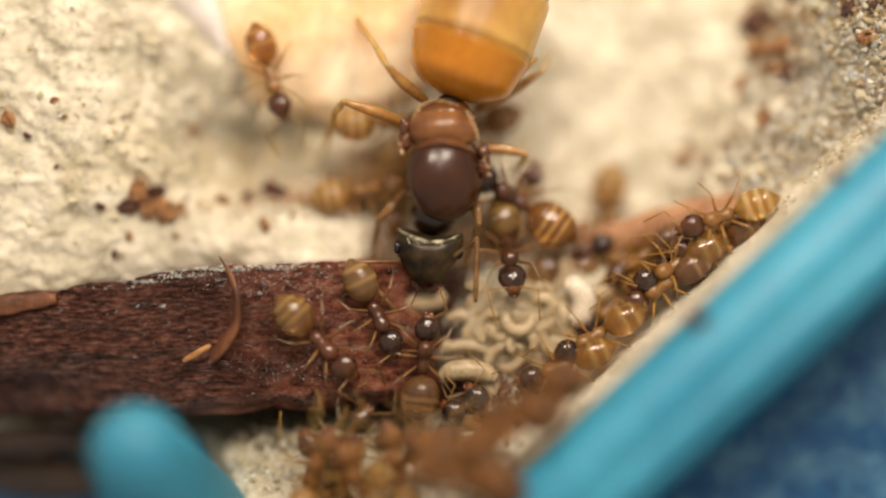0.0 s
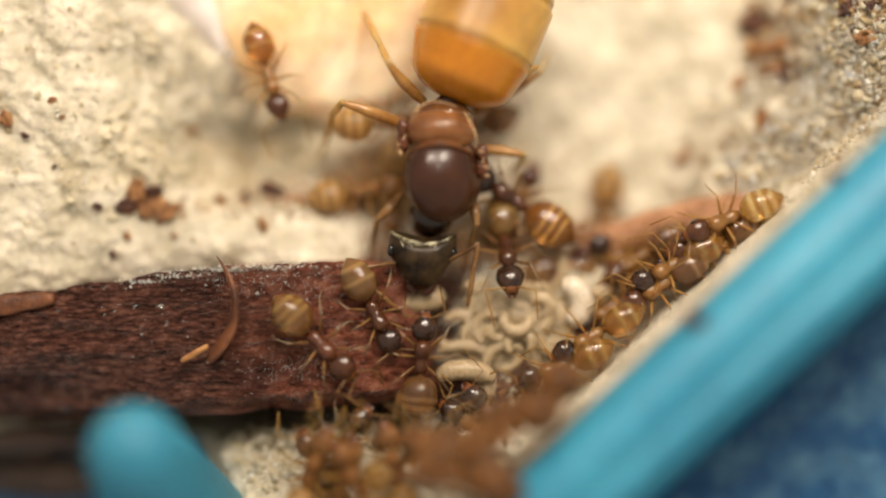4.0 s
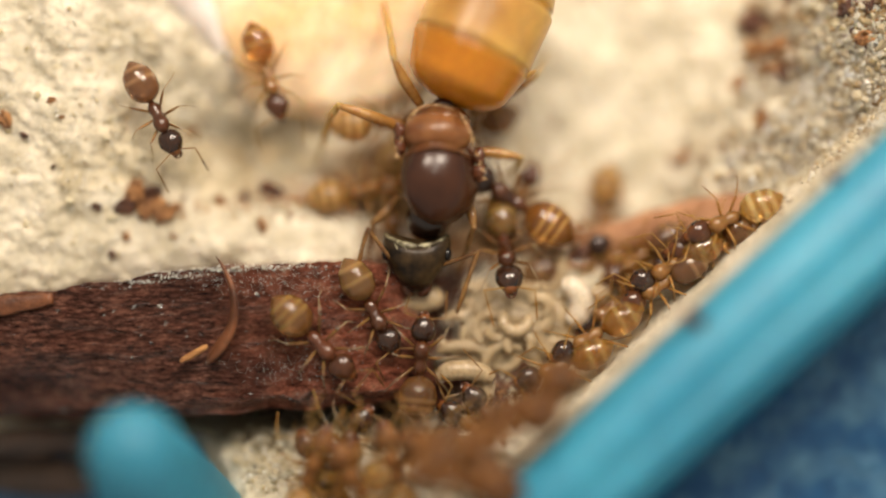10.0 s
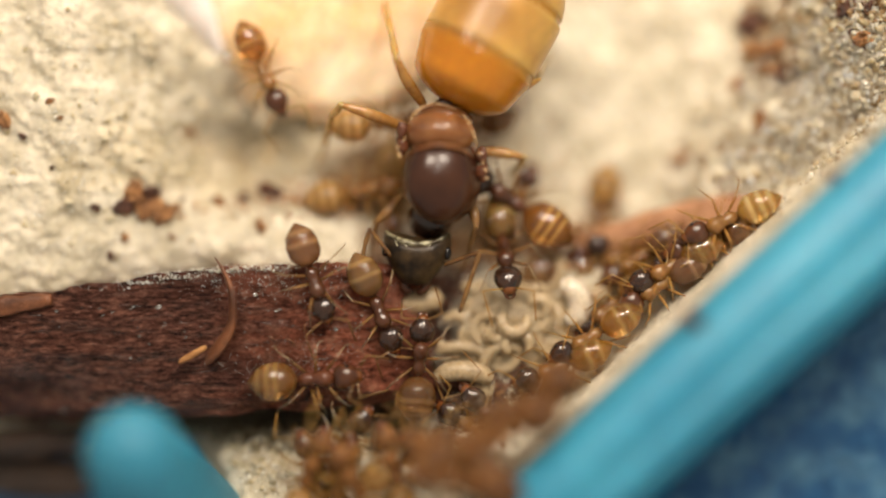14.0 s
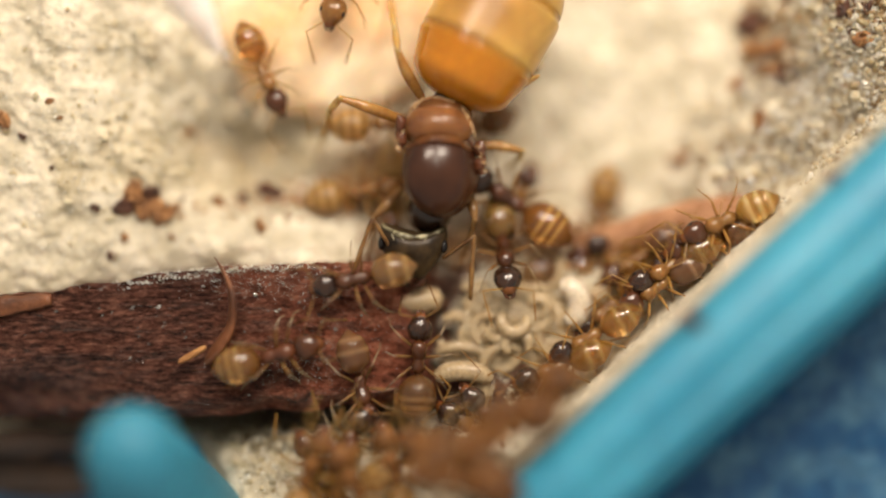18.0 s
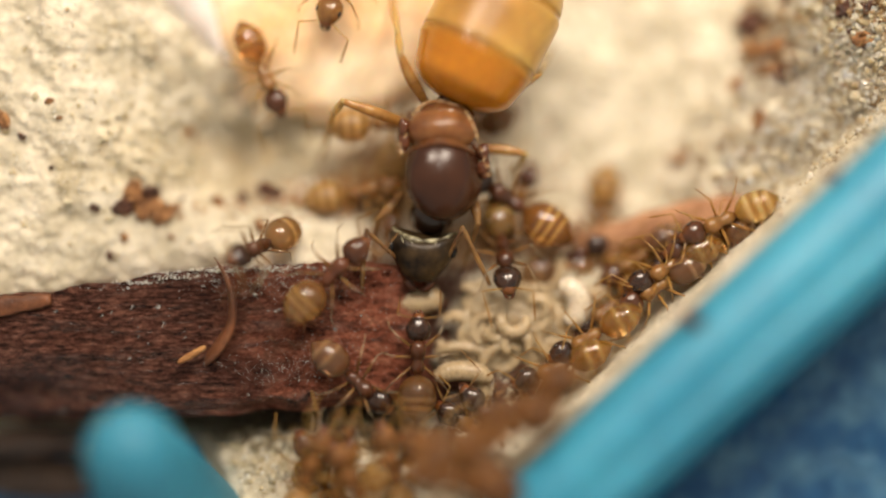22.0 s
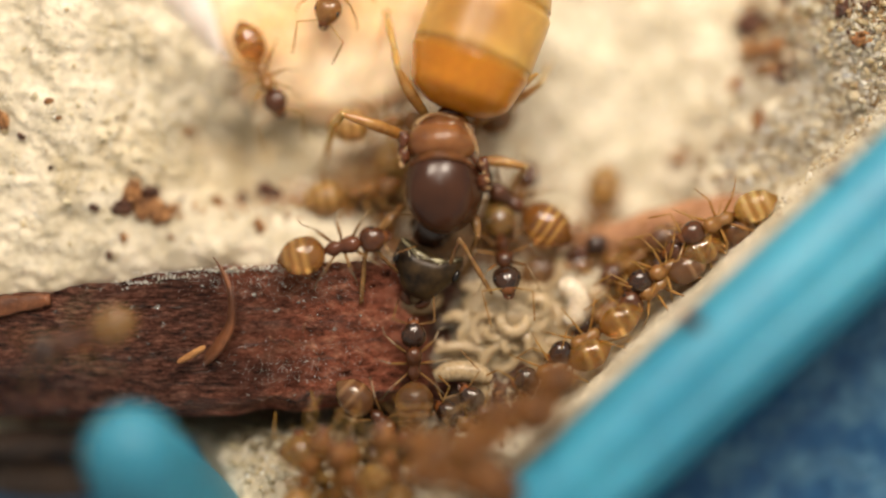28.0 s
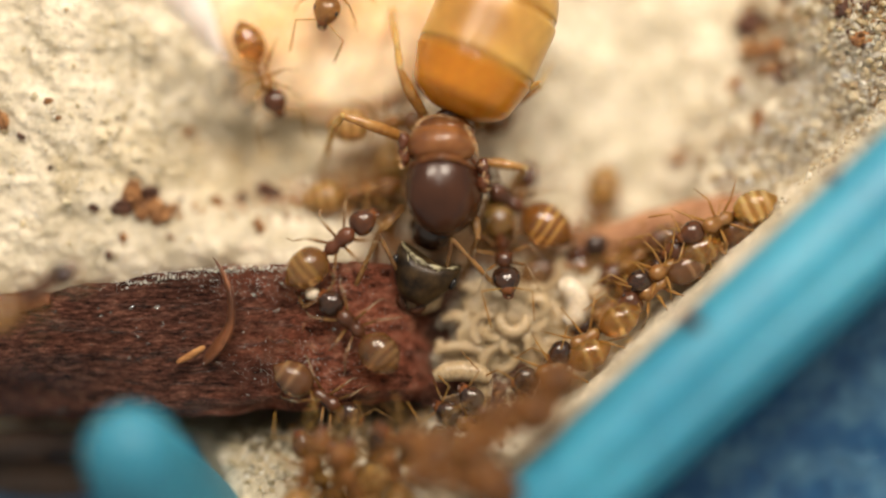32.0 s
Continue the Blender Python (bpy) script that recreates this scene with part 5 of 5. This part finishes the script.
    march(brood_walker, [(0, -1.872, -1.823, -0.2, -63.4, 0), (6, -1.864, -1.785, -0.2, -62.5, 0), (12, -1.878, -1.766, -0.2, -61.4, 0), (13.4, -1.81, -1.695, -0.2, -62.8, 0), (14.5, -1.676, -1.661, -0.2, -72.3, 0), (16.5, -1.895, -1.387, -0.1, -82.9, 0), (17, -1.921, -1.293, 0, -84, -42),
                         (17.3, -1.938, -1.147, 0.1, -97.9, -42), (17.6, -2.009, -0.895, 0.2, -124.7, -42), (18, -2.352, -0.804, 0.3, -166.8, 0), (18.5, -2.509, -0.503, 0.3, -163.7, 0), (19, -3.263, 0.146, 0.3, 172.2, 0), (19.5, -3.129, 0.386, 0.3, 167.2, 0), (20, -3.053, 0.364, 0.3, 166.8, 0),
                         (20.5, -2.991, 0.106, 0.3, 179, 0), (21, -3.305, 0.097, 0.3, 175.2, 0), (21.5, -3.656, 0.165, 0.3, -175.4, 0), (22, -5.2, -0.14, 0.4, -147.8, -54), (22.5, -5.17, -0.16, 0.6, -135.7, -57), (23, -5.28, -0.15, 0.6, -144.6, -57), (24, -5.92, -0.10, 0.6, -159.2, -55),
                         (24.5, -6.324, -0.201, 0.8, -156.4, -42), (25, -7.939, -1.078, 1.4, -145.6, 0), (25.5, -8.846, -1.945, 2, -143.6, 0), (27.5, -9.212, -2.09, 2.2, -156.8, 0), (28, -9.148, -2.255, 2.3, -160, 0), (28.5, -9.92, -2.01, 2.4, -165, 0), (28.8, -10.45, -1.6, 2.4, 175, 0), (29, -10.45, -1.4, 2.4, 172, 0), (29.4, -11.3, -1.59, 2.4, 180, 0),
                         (29.8, -11.75, -1.8, 2.4, 180, 0), (30.4, -11.65, -1.8, 2.4, 172, 0), (31, -11.74, -1.4, 2.4, 150, 0), (31.4, -11.26, -0.92, 2.4, 115, 0), (31.7, -10.6, -0.85, 2.4, 75, 0), (32, -10.059, -1.057, 2.3, 33.2, 0)])
    march(rover, [(0, -13.996, 9.797, -0.3, -68.2, 0), (8.5, -13.923, 9.804, -0.3, -68.2, 0), (9.2, -10.575, 8.435, -0.3, -68.2, 0), (9.7, -9.163, 7.083, -0.3, -65.3, 0), (10, -7.737, 3.555, -0.3, -63, 0), (10.2, -5.537, 2.58, -0.7, -35.8, 0), (10.4, -5.541, 2.664, -0.7, -29.7, 0),
                  (10.7, -5.734, 2.941, -0.7, -6.2, 0), (11, -5.542, 2.545, -0.7, -31.7, 0), (11.3, -5.147, 1.823, -0.7, -36.1, 0), (11.6, -5.165, 1.54, -0.6, -52.3, 0), (12, -4.23, 0.72, -0.3, -76.4, -33), (12.5, -4.019, 0.21, 0, -48.9, -42), (13, -3.961, 0.051, 0.1, -54.2, -40),
                  (13.5, -3.832, -0.301, 0.1, -61.7, 0), (14, -3.433, -0.872, 0.1, -71.6, 0), (14.5, -3.004, -1.884, 0.1, -64.1, 0), (16.5, -2.331, -2.75, 0.1, -54.5, -32), (17, -2.487, -2.983, 0.1, -57.2, 0), (17.5, -2.424, -3.229, 0.1, -55.4, 0), (18, -2.177, -3.747, 0, -76.4, 0),
                  (18.6, -2.778, -3.788, 0, -101.7, 0), (19, -3.087, -3.661, 0, -113.7, 0), (20, -3.915, -4.06, 0, -125, -36), (20.4, -3.5, -3.708, 0.1, -79.2, 0), (21, -3.464, -3.516, 0.1, -69.7, 0), (21.5, -2.395, -3.331, 0.1, -50.7, 0), (22, -2.246, -3.572, 0.1, -41.4, 0),
                  (23, -2.196, -3.702, 0.1, -45, 0), (24, -2.509, -3.53, 0.1, -69.3, 0), (25, -2.312, -3.41, 0.1, -42.2, 0), (25.5, -2.261, -3.426, 0.1, -43.9, 0), (27.5, -1.691, -4.512, -0.2, -43, 0), (28, -1.597, -4.647, -0.2, -41.4, 0), (28.5, -3.069, -4.755, -0.2, -116.6, 0),
                  (29, -4.378, -4.43, -0.1, -156.3, -31), (29.5, -4.506, -4.5, 0, -108.4, -35), (30, -3.814, -3.787, 0.1, -40.6, -37), (30.5, -3.317, -3.287, 0.1, -7.9, 0), (31.2, -3.188, -3.697, 0.1, -21.8, 0), (32, -3.11, -4.011, 0, -33.4, 0)])
    march(nurse, [(0, -0.626, -2.965, -0.1, 84.2, 0), (6, -0.635, -2.958, -0.1, 85.3, 0), (12, -0.635, -2.982, -0.1, 85.1, 0), (20, -0.662, -2.915, -0.1, 88.2, 0), (23, -0.695, -2.957, -0.1, 89.5, 0), (25, -0.795, -3.022, -0.1, 94, 0), (28, -0.759, -3.102, -0.1, 90.5, 0),
                  (29.5, -0.783, -3.038, -0.1, 94.1, 0), (30.3, -0.939, -3.022, -0.1, 103.4, 0), (31, -1.2, -2.891, 0, 119.6, 0), (31.3, -1.518, -2.617, -0.1, 124, 0), (31.6, -1.897, -2.407, 0, 131.5, 0), (32, -2.401, -2.015, 0.1, 134.3, 0)])
    march(digger, [(0, -2.736, -5.232, 0.3, 56, 0), (19, -2.619, -5.203, 0.3, 56, 0), (20, -2.652, -5.17, 0.3, 61.1, -31), (22, -2.848, -5.235, 0.3, 49.4, -37), (24, -2.865, -5.352, 0.4, 67.1, -33), (25, -2.895, -5.352, 0.4, 74.5, -36), (27.5, -2.541, -5.409, 0.7, -2.6, 0),
                   (28, -2.564, -5.395, 0.8, -4.5, 0), (29, -2.022, -5.33, 0.8, 16.7, 0), (30.5, -1.687, -5.366, 0.8, 58, -36), (32, -1.698, -5.286, 0.8, 71.6, -35)])
    # the egg lies in the pile until the nurse lifts it
    walk(egg, [(0, mm(-1.119, -1.818, -0.5)), (29.6, mm(-1.119, -1.818, -0.5)), (30.0, mm(-1.282, -1.846, 0.1)), (30.3, mm(-1.463, -1.905, 0.15)), (30.6, mm(-1.704, -1.917, 0.2)), (31, mm(-2.069, -1.902, 0.2)), (31.3, mm(-2.351, -1.638, 0.3)),
               (31.6, mm(-3.115, -1.512, 0.4)), (32, mm(-3.452, -1.191, 0.5))])
    px = 0.015
    rows = [(0, -7, 3), (1, -7, 3), (3, -6.5, 4), (6, -6.5, 5.5), (8, -11, 8), (9, -11, 10), (12, -10.5, 8), (13, -10.5, 9), (14, -4, 7), (14.5, -2.5, 9), (16.5, -6, 9), (17, -6, 6), (17.5, -6, 0), (18, -6, -5), (18.5, 1, -4),
            (19.5, 0, 0), (20, 0, 0), (22, 0, 1), (23, 1, 3), (23.5, 3, 6), (24.5, 0, 10), (25, 3, 12), (27.5, 1, 24), (28, 1, 24), (29, 2, 22), (30, 4, 22), (30.5, 1, 29), (31, 1, 26), (32, 1.5, 27)]
    home = queen.matrix_world.translation.copy()
    walk(queen, [(t, Matrix.Translation(home + Vector((a * px, -b * px, 0)) * MM)) for t, a, b in rows])
    home_h = queen_head.location.copy()
    rows = [(0, 10, 2, 0), (3, 7, 3.5, 0), (6, -7, 5, 6), (8, -2, 1, 4), (9, -1, 2, 4), (12, -6, 1, 3), (14, -7, -1, 2), (16.5, -7, 0, 2), (17.5, -15, -1, 2), (18, -11, -1, 2), (18.5, 1, 3, 0), (20, 0, 0, 0), (23, 1, 0, 0), (25, 7, 1, 0),
            (27.5, 6, 7, -10), (28, 6, 8, -14), (29, 10, 4, -6), (30, 8, 9, -10), (31, 5, 13, -14), (32, 2, 15, -18)]
    walk(queen_head, [(t, Matrix.Translation(home_h + Vector((a * px, -b * px, 0)) * MM) @ pose(0, 0, 0, 0, 0, r - 5)) for t, a, b, r in rows])
    home_g = queen_gaster.location.copy()
    rows = [(0, -17, -8), (1, -14, -6), (3, -14, -5), (6, 10, -4.5), (9, -3, -8), (11, -1, -4), (13, 4.5, -1), (14.5, 10, -2), (17, 12, 2), (19, 6, 4), (21, 5, 3), (23, 0, 0), (25, -10, 0), (28, -14, -6), (30, -6, -6), (32, -3.5, -5)]
    walk(queen_gaster, [(t, Matrix.Translation(home_g + Vector((0, -b * px, 0)) * MM) @ pose(0, 0, 0, 0, 1.5, 65 - math.degrees(a / 160))) for t, a, b in rows])
    sway = ([(0, 40), (1, 62), (2, 70), (3, 50), (5.5, 45), (6, -8), (8, -20), (9, -14), (12, -16), (14.5, -10), (16.5, 62), (17, 40), (18, -20), (19, -4), (20, -10), (23, 0), (25, 6), (28, -6), (29.5, -15), (32, -25)],
            [(0, 8), (1, 4), (3, 3), (6, -12), (9, -20), (12, 20), (13.5, 0), (16.5, -35), (18, 6), (20, 10), (20.5, 48), (21.5, 20), (22, 35), (23, -4), (25, 14), (27.5, 46), (28, 40), (29, 12), (30, 42), (32, 52)])
    for ob, rows in zip(queen_feelers, sway):
        root = ob.location.copy()
        walk(ob, [(t, Matrix.Translation(root) @ pose(0, 0, 0, 0, 0, a)) for t, a in rows])
    root = queen_hind_leg.location.copy()
    walk(queen_hind_leg, [(t, Matrix.Translation(root) @ pose(0, 0, 0, 0, 0, a)) for t, a in ((0, 20), (0.8, 18), (1.5, 19), (3.5, 18), (5.5, -2), (6, 0), (9, 1), (14, 2), (19, -2), (24, 0), (28, 2), (32, -1))])
    for ob in (tube_ant, peeking_ant, nurse, digger, rim_worker):
        for i, c in enumerate(o for o in ob.children if o.name.startswith("antenna")):
            root = c.location.copy()
            rnd = random.Random(i + len(ob.name))
            walk(c, [(t, Matrix.Translation(root) @ pose(0, 0, 0, 0, 0, rnd.uniform(-18, 18))) for t in (0, 2, 4.2, 6, 8.1, 11, 13, 15.4, 17, 19, 21.3, 24, 26, 28, 29.7, 32)])


motions()
